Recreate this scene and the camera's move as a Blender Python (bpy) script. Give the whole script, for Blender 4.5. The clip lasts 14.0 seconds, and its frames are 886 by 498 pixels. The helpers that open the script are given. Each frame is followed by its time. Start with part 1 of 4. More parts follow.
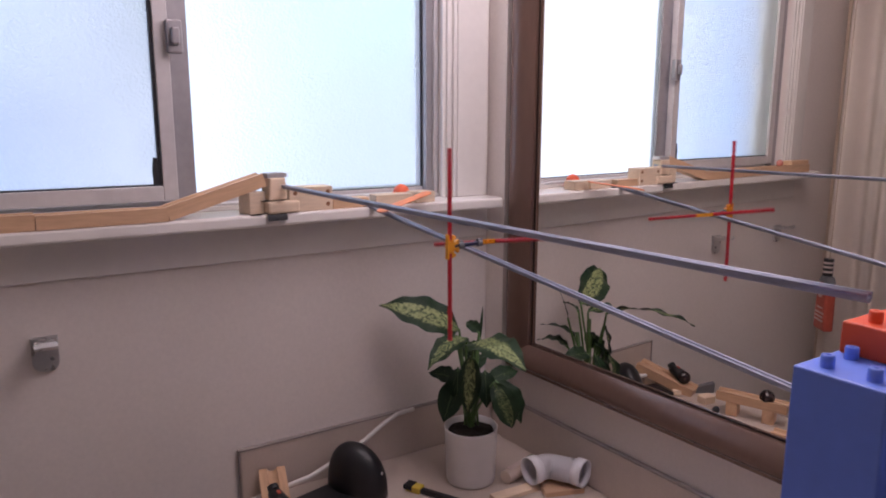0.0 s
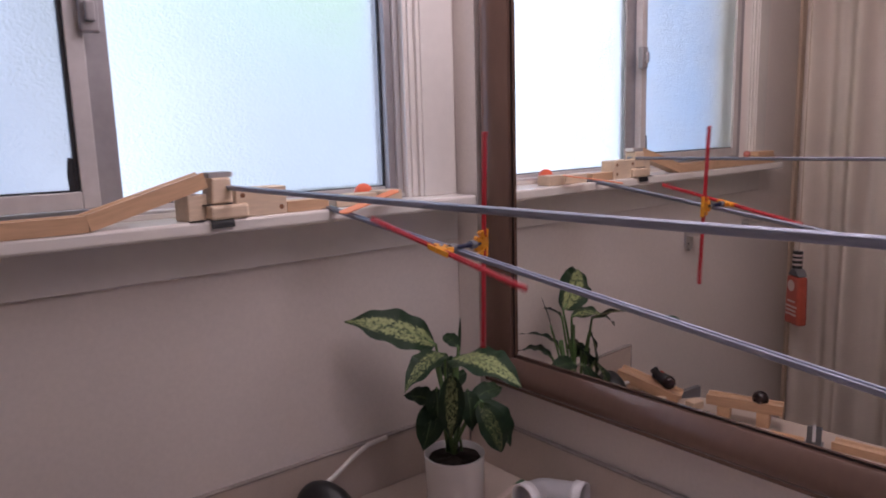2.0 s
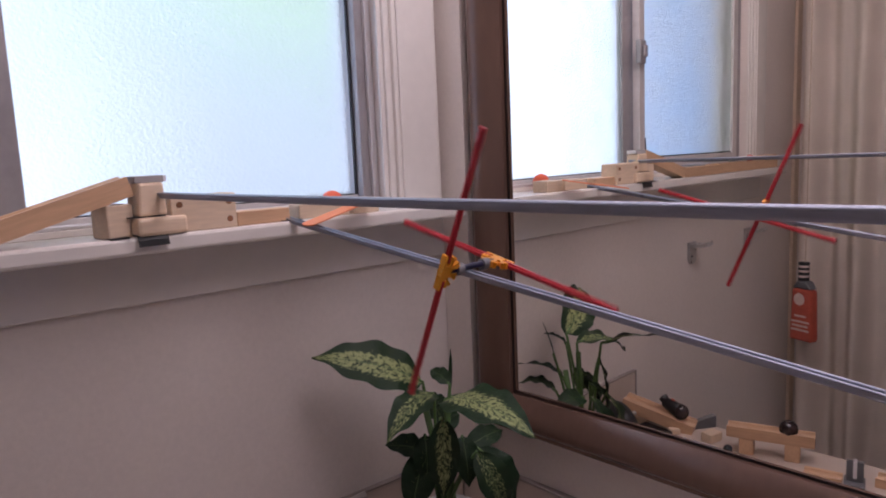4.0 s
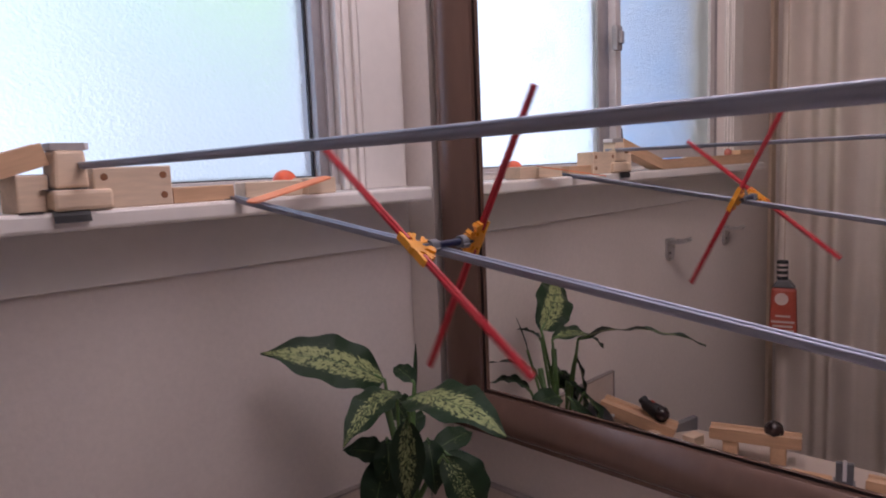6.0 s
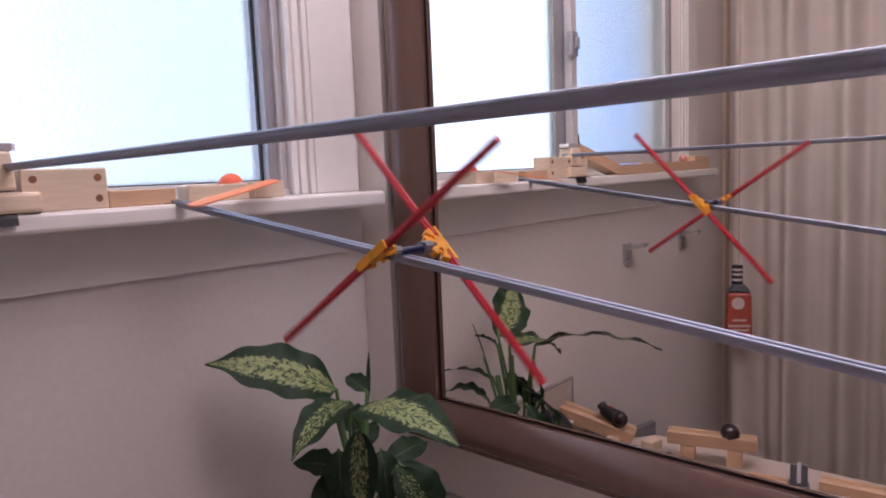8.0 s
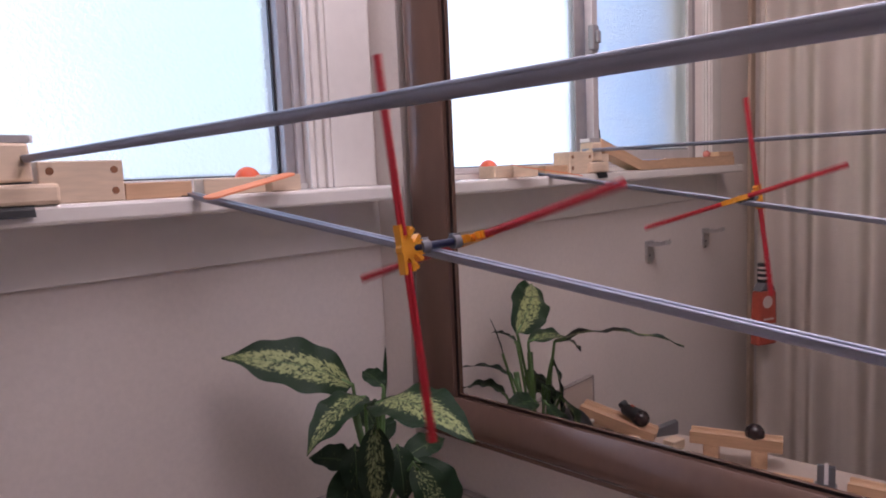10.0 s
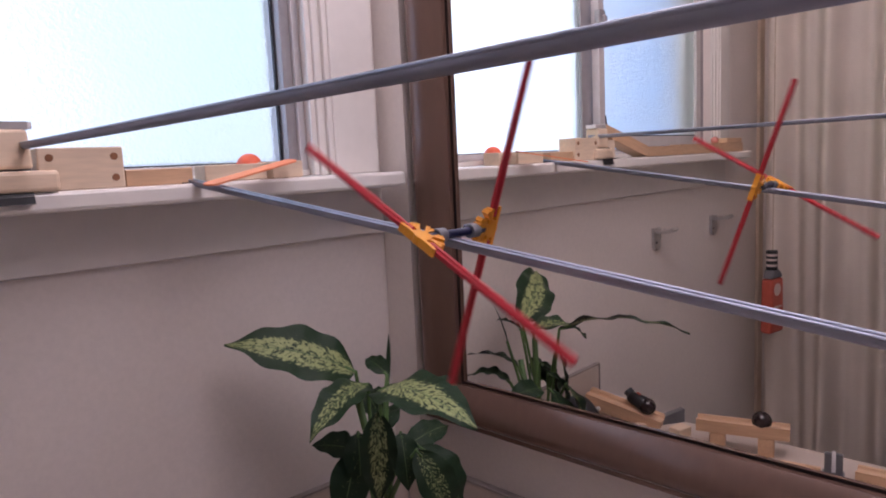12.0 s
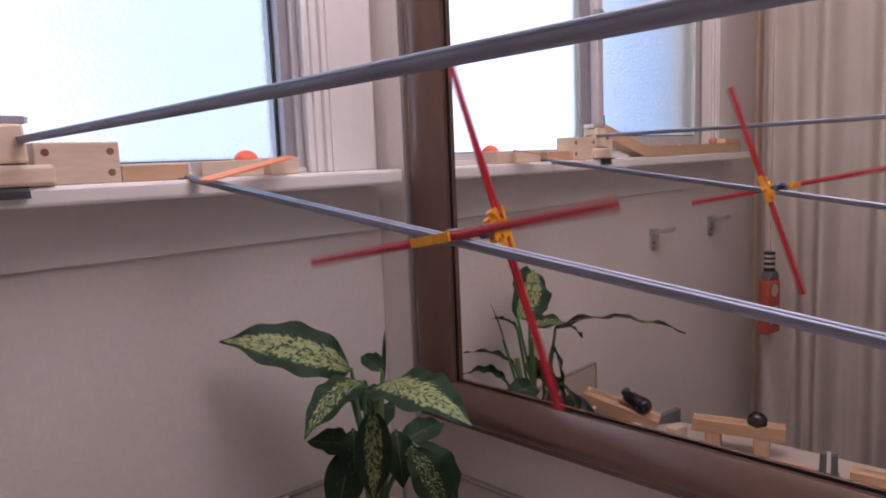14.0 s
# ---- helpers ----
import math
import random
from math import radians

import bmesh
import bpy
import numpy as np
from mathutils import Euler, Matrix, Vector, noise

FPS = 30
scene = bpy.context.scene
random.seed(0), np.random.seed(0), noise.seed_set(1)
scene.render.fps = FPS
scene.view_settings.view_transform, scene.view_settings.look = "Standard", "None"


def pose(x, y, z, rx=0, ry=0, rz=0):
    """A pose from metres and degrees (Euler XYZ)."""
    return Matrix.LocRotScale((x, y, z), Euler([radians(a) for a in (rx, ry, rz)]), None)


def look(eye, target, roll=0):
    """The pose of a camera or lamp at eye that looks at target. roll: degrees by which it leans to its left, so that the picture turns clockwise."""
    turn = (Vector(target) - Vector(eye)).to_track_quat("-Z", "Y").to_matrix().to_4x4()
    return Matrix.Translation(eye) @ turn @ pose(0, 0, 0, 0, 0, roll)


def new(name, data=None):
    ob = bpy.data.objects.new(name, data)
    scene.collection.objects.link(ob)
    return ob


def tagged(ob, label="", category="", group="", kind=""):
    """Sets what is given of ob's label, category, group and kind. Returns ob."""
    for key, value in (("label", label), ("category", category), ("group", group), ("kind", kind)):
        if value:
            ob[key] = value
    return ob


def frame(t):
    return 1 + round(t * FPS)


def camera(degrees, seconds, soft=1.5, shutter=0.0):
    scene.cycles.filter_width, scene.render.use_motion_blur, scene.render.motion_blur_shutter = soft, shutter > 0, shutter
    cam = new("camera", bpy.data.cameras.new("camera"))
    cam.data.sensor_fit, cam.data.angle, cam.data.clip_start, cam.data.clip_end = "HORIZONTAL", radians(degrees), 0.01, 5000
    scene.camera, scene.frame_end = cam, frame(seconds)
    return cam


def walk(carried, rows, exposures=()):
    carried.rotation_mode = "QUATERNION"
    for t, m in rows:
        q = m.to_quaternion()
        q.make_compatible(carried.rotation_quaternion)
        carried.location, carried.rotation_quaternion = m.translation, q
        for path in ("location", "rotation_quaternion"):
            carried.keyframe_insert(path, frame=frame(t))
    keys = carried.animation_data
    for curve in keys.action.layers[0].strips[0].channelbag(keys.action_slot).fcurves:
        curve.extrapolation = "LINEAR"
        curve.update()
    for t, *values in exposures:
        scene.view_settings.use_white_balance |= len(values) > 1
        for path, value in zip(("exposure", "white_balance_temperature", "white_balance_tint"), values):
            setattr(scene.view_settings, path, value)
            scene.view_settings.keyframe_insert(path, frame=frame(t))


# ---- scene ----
cam = camera(64.88, 14.0, soft=1.9, shutter=0.5)
ROWS = [
    (0.0, -0.0006, 0.0065, 1.5276, 79.510, -0.128, -32.727),
    (0.5, 0.0016, 0.0253, 1.5218, 80.386, 0.754, -33.180),
    (1.0, 0.0079, 0.0512, 1.5147, 80.715, 1.287, -33.907),
    (1.5, 0.0161, 0.0961, 1.4979, 80.752, 1.524, -35.418),
    (2.0, 0.0365, 0.1534, 1.4844, 80.689, 1.608, -37.891),
    (2.5, 0.0632, 0.2067, 1.4785, 80.892, 1.784, -39.149),
    (3.0, 0.0910, 0.2537, 1.4721, 81.254, 2.034, -39.827),
    (5.5, 0.1808, 0.3516, 1.4188, 83.207, 2.594, -41.267),
    (6.0, 0.1942, 0.3632, 1.4086, 82.986, 2.303, -42.400),
    (6.5, 0.2063, 0.3687, 1.4008, 82.569, 2.345, -43.478),
    (7.0, 0.2127, 0.3663, 1.4015, 82.517, 2.491, -44.420),
    (7.5, 0.2153, 0.3677, 1.4011, 82.817, 2.486, -45.110),
    (8.0, 0.2162, 0.3683, 1.4013, 83.570, 2.326, -45.445),
    (10.5, 0.2292, 0.3740, 1.3905, 83.469, 2.544, -43.368),
    (11.0, 0.2313, 0.3765, 1.3898, 83.078, 2.598, -43.259),
    (11.5, 0.2313, 0.3706, 1.3898, 82.850, 2.694, -43.005),
    (12.0, 0.2342, 0.3710, 1.3887, 82.788, 2.696, -43.035),
    (12.5, 0.2343, 0.3703, 1.3875, 82.678, 2.825, -42.984),
    (13.0, 0.2344, 0.3626, 1.3877, 82.811, 2.785, -42.918),
    (13.5, 0.2347, 0.3677, 1.3877, 82.857, 2.690, -43.123),
    (14.0, 0.2363, 0.3682, 1.3864, 82.753, 2.308, -43.056),
]
EXPOSURES = [(t, e, 5950.0 if t < 6.3 else 5820.0, 21.0) for t, e in (
    (0.0, 0.12), (0.8, 0.05), (1.5, -0.07), (3.0, -0.08), (5.3, -0.15), (6.0, -0.11), (6.6, 0.08), (7.4, 0.25), (8.2, 0.26), (10.3, 0.19), (14.0, 0.21))]
walk(cam, [(t, pose(x, y, z, rx, ry, rz)) for t, x, y, z, rx, ry, rz in ROWS], EXPOSURES)

# ---- world and light ----
world = bpy.data.worlds.new("world")
scene.world = world
world.use_nodes = True
wt = world.node_tree
sky = wt.nodes.new("ShaderNodeTexSky")
sky.sky_type = 'NISHITA'
sky.sun_disc = False
sky.sun_elevation, sky.sun_rotation = radians(48), radians(150)
wt.links.new(sky.outputs[0], wt.nodes["Background"].inputs[0])
wt.nodes["Background"].inputs[1].default_value = 0.12
BACKDROP_GLOW = 1.0
# daylight in the fixed pane's opening
day = bpy.data.lights.new("window_daylight", 'AREA')
day.shape, day.size, day.size_y = 'RECTANGLE', 0.44, 0.60
day.energy, day.color = 0.56, (0.72, 0.86, 1.0)
day_ob = new("window_daylight", day)
day_ob.matrix_basis = look((0.50, 1.229, 1.70), (0.50, 0.0, 1.70))
# three bulbs of the vanity light above the mirror
for k in range(3):
    bulb = bpy.data.lights.new("vanity_bulb", 'POINT')
    bulb.energy, bulb.color, bulb.shadow_soft_size = 5.6, (1.0, 0.865, 0.83), 0.26
    bulb_ob = new("vanity_bulb", bulb)
    bulb_ob.location = (0.69, 0.33 + 0.25 * k, 2.12)


# ---- materials ----
def nodes_of(name):
    m = bpy.data.materials.new(name)
    m.use_nodes = True
    return m, m.node_tree.nodes, m.node_tree.links, m.node_tree.nodes["Principled BSDF"]


def mat(name, base, rough=0.5, metal=0.0, vary=0.08, scale=8.0, fine=90.0, bump=0.05, stretch=(1, 1, 1), rnd=0.0, coat=0.0):
    """A surface with broad stains and fine grain in colour, roughness and relief."""
    m, n, l, b = nodes_of(name)
    tc = n.new("ShaderNodeTexCoord")
    mp = n.new("ShaderNodeMapping")
    mp.inputs["Scale"].default_value = stretch
    l.new(tc.outputs["Object"], mp.inputs[0])
    broad, grain = n.new("ShaderNodeTexNoise"), n.new("ShaderNodeTexNoise")
    broad.inputs["Scale"].default_value, grain.inputs["Scale"].default_value = scale, fine
    broad.inputs["Detail"].default_value, grain.inputs["Detail"].default_value = 4, 6
    l.new(mp.outputs[0], broad.inputs["Vector"])
    l.new(mp.outputs[0], grain.inputs["Vector"])
    add = n.new("ShaderNodeMath")
    add.operation = 'ADD'
    l.new(broad.outputs["Fac"], add.inputs[0])
    l.new(grain.outputs["Fac"], add.inputs[1])
    ramp = n.new("ShaderNodeMapRange")
    ramp.inputs["From Min"].default_value, ramp.inputs["From Max"].default_value = 0.6, 1.4
    ramp.inputs["To Min"].default_value, ramp.inputs["To Max"].default_value = 1 - vary, 1 + vary
    l.new(add.outputs[0], ramp.inputs["Value"])
    hsv = n.new("ShaderNodeHueSaturation")
    hsv.inputs["Color"].default_value = (*base, 1)
    if rnd:
        oi, mr, mu = n.new("ShaderNodeObjectInfo"), n.new("ShaderNodeMapRange"), n.new("ShaderNodeMath")
        mr.inputs["To Min"].default_value, mr.inputs["To Max"].default_value = 1 - rnd, 1 + rnd
        mu.operation = 'MULTIPLY'
        l.new(oi.outputs["Random"], mr.inputs["Value"])
        l.new(ramp.outputs[0], mu.inputs[0])
        l.new(mr.outputs[0], mu.inputs[1])
        l.new(mu.outputs[0], hsv.inputs["Value"])
    else:
        l.new(ramp.outputs[0], hsv.inputs["Value"])
    l.new(hsv.outputs[0], b.inputs["Base Color"])
    rr = n.new("ShaderNodeMapRange")
    rr.inputs["To Min"].default_value, rr.inputs["To Max"].default_value = max(0.02, rough - 0.08), min(1, rough + 0.1)
    l.new(broad.outputs["Fac"], rr.inputs["Value"])
    l.new(rr.outputs[0], b.inputs["Roughness"])
    b.inputs["Metallic"].default_value = metal
    b.inputs["Coat Weight"].default_value = coat
    if bump:
        bp = n.new("ShaderNodeBump")
        bp.inputs["Strength"].default_value, bp.inputs["Distance"].default_value = bump, 0.002
        l.new(grain.outputs["Fac"], bp.inputs["Height"])
        l.new(bp.outputs[0], b.inputs["Normal"])
    return m


def frosted(name):
    """Obscure glass: clear body, rough and pebbled on one face."""
    m, n, l, b = nodes_of(name)
    b.inputs["Base Color"].default_value = (0.95, 0.98, 1, 1)
    b.inputs["Transmission Weight"].default_value = 1
    b.inputs["Roughness"].default_value = 0.29
    b.inputs["IOR"].default_value = 1.3
    tc, a, c = n.new("ShaderNodeTexCoord"), n.new("ShaderNodeTexNoise"), n.new("ShaderNodeTexNoise")
    a.inputs["Scale"].default_value, c.inputs["Scale"].default_value = 240, 14
    a.inputs["Detail"].default_value = 3
    mul, bp = n.new("ShaderNodeMath"), n.new("ShaderNodeBump")
    mul.operation = 'MULTIPLY'
    l.new(tc.outputs["Object"], a.inputs["Vector"])
    l.new(tc.outputs["Object"], c.inputs["Vector"])
    l.new(a.outputs["Fac"], mul.inputs[0])
    l.new(c.outputs["Fac"], mul.inputs[1])
    l.new(mul.outputs[0], bp.inputs["Height"])
    bp.inputs["Strength"].default_value, bp.inputs["Distance"].default_value = 0.65, 0.006
    l.new(bp.outputs[0], b.inputs["Normal"])
    return m


def leaf_mat(name, plain=0.0):
    """Dark green blade with cream flecks that crowd along the midrib."""
    m, n, l, b = nodes_of(name)
    uv, sep = n.new("ShaderNodeUVMap"), n.new("ShaderNodeSeparateXYZ")
    l.new(uv.outputs[0], sep.inputs[0])
    off = n.new("ShaderNodeMath")
    off.operation = 'SUBTRACT'
    off.inputs[1].default_value = 0.5
    l.new(sep.outputs["X"], off.inputs[0])
    ab = n.new("ShaderNodeMath")
    ab.operation = 'ABSOLUTE'
    l.new(off.outputs[0], ab.inputs[0])
    # flecks drawn out along the side veins
    vec, skew = n.new("ShaderNodeCombineXYZ"), n.new("ShaderNodeMath")
    skew.operation = 'SUBTRACT'
    l.new(sep.outputs["Y"], skew.inputs[0])
    sc = n.new("ShaderNodeMath")
    sc.operation = 'MULTIPLY'
    sc.inputs[1].default_value = 0.35
    l.new(ab.outputs[0], sc.inputs[0])
    l.new(sc.outputs[0], skew.inputs[1])
    x4, y14 = n.new("ShaderNodeMath"), n.new("ShaderNodeMath")
    x4.operation = y14.operation = 'MULTIPLY'
    x4.inputs[1].default_value, y14.inputs[1].default_value = 11.0, 20.0
    l.new(sep.outputs["X"], x4.inputs[0])
    l.new(skew.outputs[0], y14.inputs[0])
    oi = n.new("ShaderNodeObjectInfo")
    zz = n.new("ShaderNodeMath")
    zz.operation = 'MULTIPLY'
    zz.inputs[1].default_value = 40
    l.new(oi.outputs["Random"], zz.inputs[0])
    l.new(x4.outputs[0], vec.inputs[0])
    l.new(y14.outputs[0], vec.inputs[1])
    l.new(zz.outputs[0], vec.inputs[2])
    nz = n.new("ShaderNodeTexNoise")
    nz.inputs["Scale"].default_value, nz.inputs["Detail"].default_value, nz.inputs["Roughness"].default_value = 1.5, 5, 0.7
    l.new(vec.outputs[0], nz.inputs["Vector"])
    edge = n.new("ShaderNodeMapRange")
    edge.inputs["From Min"].default_value, edge.inputs["From Max"].default_value = 0.20, 0.45
    edge.inputs["To Min"].default_value, edge.inputs["To Max"].default_value = 0.1, -0.3
    l.new(ab.outputs[0], edge.inputs["Value"])
    sm = n.new("ShaderNodeMath")
    sm.operation = 'ADD'
    l.new(nz.outputs["Fac"], sm.inputs[0])
    l.new(edge.outputs[0], sm.inputs[1])
    cr = n.new("ShaderNodeValToRGB")
    cr.color_ramp.elements[0].position, cr.color_ramp.elements[1].position = 0.548 + plain, 0.592 + plain
    cr.color_ramp.elements[0].color = (0.010, 0.030, 0.010, 1)
    cr.color_ramp.elements[1].color = (0.29, 0.33, 0.14, 1)
    l.new(sm.outputs[0], cr.inputs[0])
    # pale midrib
    rib, rmix = n.new("ShaderNodeMath"), n.new("ShaderNodeMix")
    rib.operation, rib.inputs[1].default_value = 'LESS_THAN', 0.011
    l.new(ab.outputs[0], rib.inputs[0])
    rmix.data_type = 'RGBA'
    l.new(rib.outputs[0], rmix.inputs["Factor"])
    l.new(cr.outputs[0], rmix.inputs["A"])
    rmix.inputs["B"].default_value = (0.10, 0.15, 0.06, 1)
    l.new(rmix.outputs["Result"], b.inputs["Base Color"])
    b.inputs["Roughness"].default_value = 0.55
    b.inputs["Specular IOR Level"].default_value = 0.3
    wv, bp = n.new("ShaderNodeTexNoise"), n.new("ShaderNodeBump")
    wv.inputs["Scale"].default_value = 2.0
    l.new(vec.outputs[0], wv.inputs["Vector"])
    bp.inputs["Strength"].default_value, bp.inputs["Distance"].default_value = 0.22, 0.003
    l.new(wv.outputs["Fac"], bp.inputs["Height"])
    l.new(bp.outputs[0], b.inputs["Normal"])
    return m


def glow_mat(name):
    """Garden and sky far behind the obscure glass: bluish shade to one side, white sky, leaves high up on the other."""
    m, n, l, b = nodes_of(name)
    n.remove(b)
    e, tc, sep, nz = n.new("ShaderNodeEmission"), n.new("ShaderNodeTexCoord"), n.new("ShaderNodeSeparateXYZ"), n.new("ShaderNodeTexNoise")
    nz.inputs["Scale"].default_value, nz.inputs["Detail"].default_value = 0.8, 3
    l.new(tc.outputs["Object"], nz.inputs["Vector"])
    l.new(tc.outputs["Object"], sep.inputs[0])
    wob = n.new("ShaderNodeMath")
    wob.operation = 'MULTIPLY_ADD'
    wob.inputs[1].default_value = 1.6
    l.new(nz.outputs["Fac"], wob.inputs[0])
    l.new(sep.outputs["X"], wob.inputs[2])
    mr, cr = n.new("ShaderNodeMapRange"), n.new("ShaderNodeValToRGB")
    mr.inputs["From Min"].default_value, mr.inputs["From Max"].default_value = -7.2, 4.8
    l.new(wob.outputs[0], mr.inputs["Value"])
    k = cr.color_ramp.elements
    k[0].position, k[0].color = 0.0, (0.18, 0.42, 0.85, 1)
    k[1].position, k[1].color = 1.0, (0.40, 0.43, 0.43, 1)
    # bands tuned per pane; dimmed past 0.75 where window_daylight adds its own brightness
    for p, c in ((0.17, (0.20, 0.46, 0.95, 1)), (0.30, (0.24, 0.52, 1.0, 1)), (0.35, (1.7, 1.8, 1.9, 1)), (0.46, (1.2, 1.25, 1.3, 1)), (0.56, (0.75, 0.82, 0.9, 1)), (0.655, (0.52, 0.65, 0.86, 1)), (0.725, (0.80, 0.88, 0.98, 1)), (0.775, (0.34, 0.36, 0.37, 1)), (0.85, (0.24, 0.26, 0.26, 1))):
        q = k.new(p)
        q.color = c
    l.new(mr.outputs[0], cr.inputs[0])
    gz, gx, gm = n.new("ShaderNodeMapRange"), n.new("ShaderNodeMapRange"), n.new("ShaderNodeMath")
    gz.inputs["From Min"].default_value, gz.inputs["From Max"].default_value = 1.7, 3.0
    gx.inputs["From Min"].default_value, gx.inputs["From Max"].default_value = 1.4, 3.0
    gm.operation = 'MULTIPLY'
    l.new(sep.outputs["Z"], gz.inputs["Value"])
    l.new(wob.outputs[0], gx.inputs["Value"])
    l.new(gz.outputs[0], gm.inputs[0])
    l.new(gx.outputs[0], gm.inputs[1])
    mix = n.new("ShaderNodeMix")
    mix.data_type = 'RGBA'
    l.new(gm.outputs[0], mix.inputs["Factor"])
    l.new(cr.outputs[0], mix.inputs["A"])
    mix.inputs["B"].default_value = (0.24, 0.52, 0.02, 1)
    # random mottling of the glow, for sparkle in the pebbled glass
    lv, lr, lm = n.new("ShaderNodeTexNoise"), n.new("ShaderNodeMapRange"), n.new("ShaderNodeVectorMath")
    lv.inputs["Scale"].default_value, lv.inputs["Detail"].default_value = 2.2, 4
    l.new(tc.outputs["Object"], lv.inputs["Vector"])
    lr.inputs["From Min"].default_value, lr.inputs["From Max"].default_value = 0.35, 0.65
    lr.inputs["To Min"].default_value, lr.inputs["To Max"].default_value = 0.72, 1.32
    l.new(lv.outputs["Fac"], lr.inputs["Value"])
    lm.operation = 'SCALE'
    l.new(mix.outputs["Result"], lm.inputs[0])
    l.new(lr.outputs[0], lm.inputs["Scale"])
    l.new(lm.outputs[0], e.inputs[0])
    e.inputs[1].default_value = BACKDROP_GLOW
    l.new(e.outputs[0], n["Material Output"].inputs[0])
    return m


WALL = mat("wall_paint", (0.71, 0.645, 0.60), 0.55, vary=0.06, scale=3, fine=160, bump=0.12)
TRIMM = mat("gloss_trim_paint", (0.77, 0.73, 0.69), 0.22, vary=0.04, scale=6, fine=60, bump=0.05)
CEIL = mat("ceiling_paint", (0.78, 0.76, 0.72), 0.8, vary=0.04, scale=3, bump=0.1)
FLOORM = mat("floor_vinyl", (0.42, 0.38, 0.35), 0.45, vary=0.12, scale=5)
LAMINATE = mat("counter_laminate", (0.52, 0.435, 0.375), 0.35, vary=0.07, scale=22, fine=300, bump=0.03)
CAULK = mat("caulk", (0.30, 0.26, 0.24), 0.7, vary=0.15, scale=30)
ALU = mat("window_aluminium", (0.60, 0.57, 0.57), 0.45, 0.25, vary=0.08, scale=20)
# darker copy of ALU; on the outer frame it paints in the jamb's shade
ALU2 = mat("darker_window_aluminium", (0.36, 0.34, 0.35), 0.45, 0.4, vary=0.1, scale=20)
GASKET = mat("gasket_rubber", (0.02, 0.02, 0.024), 0.6, vary=0.2, scale=30)
GLASS = frosted("obscure_glass")
BROWN = mat("mirror_frame_brown", (0.150, 0.088, 0.066), 0.22, 0.3, vary=0.09, scale=4, fine=90, bump=0.05, stretch=(1, 1, 0.25), coat=0.25)
BROWND = mat("mirror_frame_groove", (0.02, 0.012, 0.01), 0.5, vary=0.1)
MIRROR = mat("silvered_glass", (0.97, 0.955, 0.92), 0.02, 1.0, vary=0.0, bump=0)
MIRROR.node_tree.nodes["Principled BSDF"].inputs["Roughness"].default_value = 0.0
for lk in list(MIRROR.node_tree.links):
    if lk.to_socket.name == "Roughness":
        MIRROR.node_tree.links.remove(lk)
BEECH = mat("beech_wood", (0.60, 0.38, 0.23), 0.5, vary=0.16, scale=9, fine=60, bump=0.08, stretch=(0.5, 4, 4), rnd=0.08)
PALE = mat("pale_wood", (0.72, 0.56, 0.41), 0.5, vary=0.14, scale=9, fine=60, bump=0.08, stretch=(0.6, 4, 4), rnd=0.06)
DOWEL = mat("dowel_end_grain", (0.26, 0.11, 0.05), 0.6, vary=0.2, scale=60)
STEEL = mat("galvanised_steel", (0.36, 0.38, 0.46), 0.55, 0.92, vary=0.2, scale=26, fine=180, bump=0.05, stretch=(1, 0.15, 1))
CHROME = mat("brushed_hook_steel", (0.55, 0.54, 0.54), 0.28, 0.9, vary=0.08, scale=40)
TAPE = mat("black_tape", (0.012, 0.012, 0.014), 0.5, vary=0.2, scale=40)
ORANGE_STICK = mat("orange_craft_stick", (0.78, 0.26, 0.12), 0.55, vary=0.1, scale=14, stretch=(1, 5, 5))
ORANGE_BALL = mat("orange_ball", (0.80, 0.13, 0.05), 0.4, vary=0.06)
REDROD = mat("red_rod_plastic", (0.48, 0.022, 0.035), 0.32, vary=0.08, scale=40)
YELLOW = mat("amber_plastic", (0.85, 0.36, 0.02), 0.32, vary=0.06, scale=40)
BLUEROD = mat("navy_rod_plastic", (0.006, 0.009, 0.045), 0.3, vary=0.08)
GREYC = mat("grey_clip_plastic", (0.17, 0.17, 0.19), 0.45, vary=0.08)
BLUE = mat("blue_brick_plastic", (0.17, 0.28, 0.90), 0.4, vary=0.05, scale=20)
BLUE2 = mat("deep_blue_brick_plastic", (0.04, 0.10, 0.76), 0.4, vary=0.05, scale=20)
ORANGE = mat("orange_brick_plastic", (0.80, 0.10, 0.03), 0.4, vary=0.05, scale=20)
CERAMIC = mat("white_ceramic", (0.74, 0.72, 0.71), 0.3, vary=0.04, scale=14, fine=40)
SOIL = mat("potting_soil", (0.02, 0.014, 0.01), 0.95, vary=0.5, scale=60, bump=0.8)
LEAF = leaf_mat("variegated_leaf")
LEAF_MID = leaf_mat("lightly_flecked_leaf", 0.035)
LEAF_FAINT = leaf_mat("faintly_flecked_leaf", 0.075)
LEAF_DARK = leaf_mat("plain_dark_leaf", 0.17)
STEM = mat("plant_stem", (0.09, 0.17, 0.05), 0.45, vary=0.2, scale=30)
BLACKP = mat("black_plastic", (0.010, 0.010, 0.012), 0.45, vary=0.2, scale=20)
PVC = mat("white_pvc", (0.76, 0.74, 0.76), 0.35, vary=0.04)
CABLE = mat("white_cable", (0.70, 0.66, 0.62), 0.45, vary=0.05)
CURTAIN = mat("curtain_cloth", (0.90, 0.81, 0.73), 0.8, vary=0.06, scale=12, fine=400, bump=0.15)
TAN = mat("tan_trim", (0.60, 0.48, 0.37), 0.5, vary=0.1)
REDPACK = mat("red_bottle_plastic", (0.42, 0.08, 0.05), 0.35, vary=0.15, scale=30)
LABELW = mat("printed_label", (0.62, 0.50, 0.46), 0.5, vary=0.1)
GREENCAP = mat("green_cap", (0.02, 0.12, 0.05), 0.4)
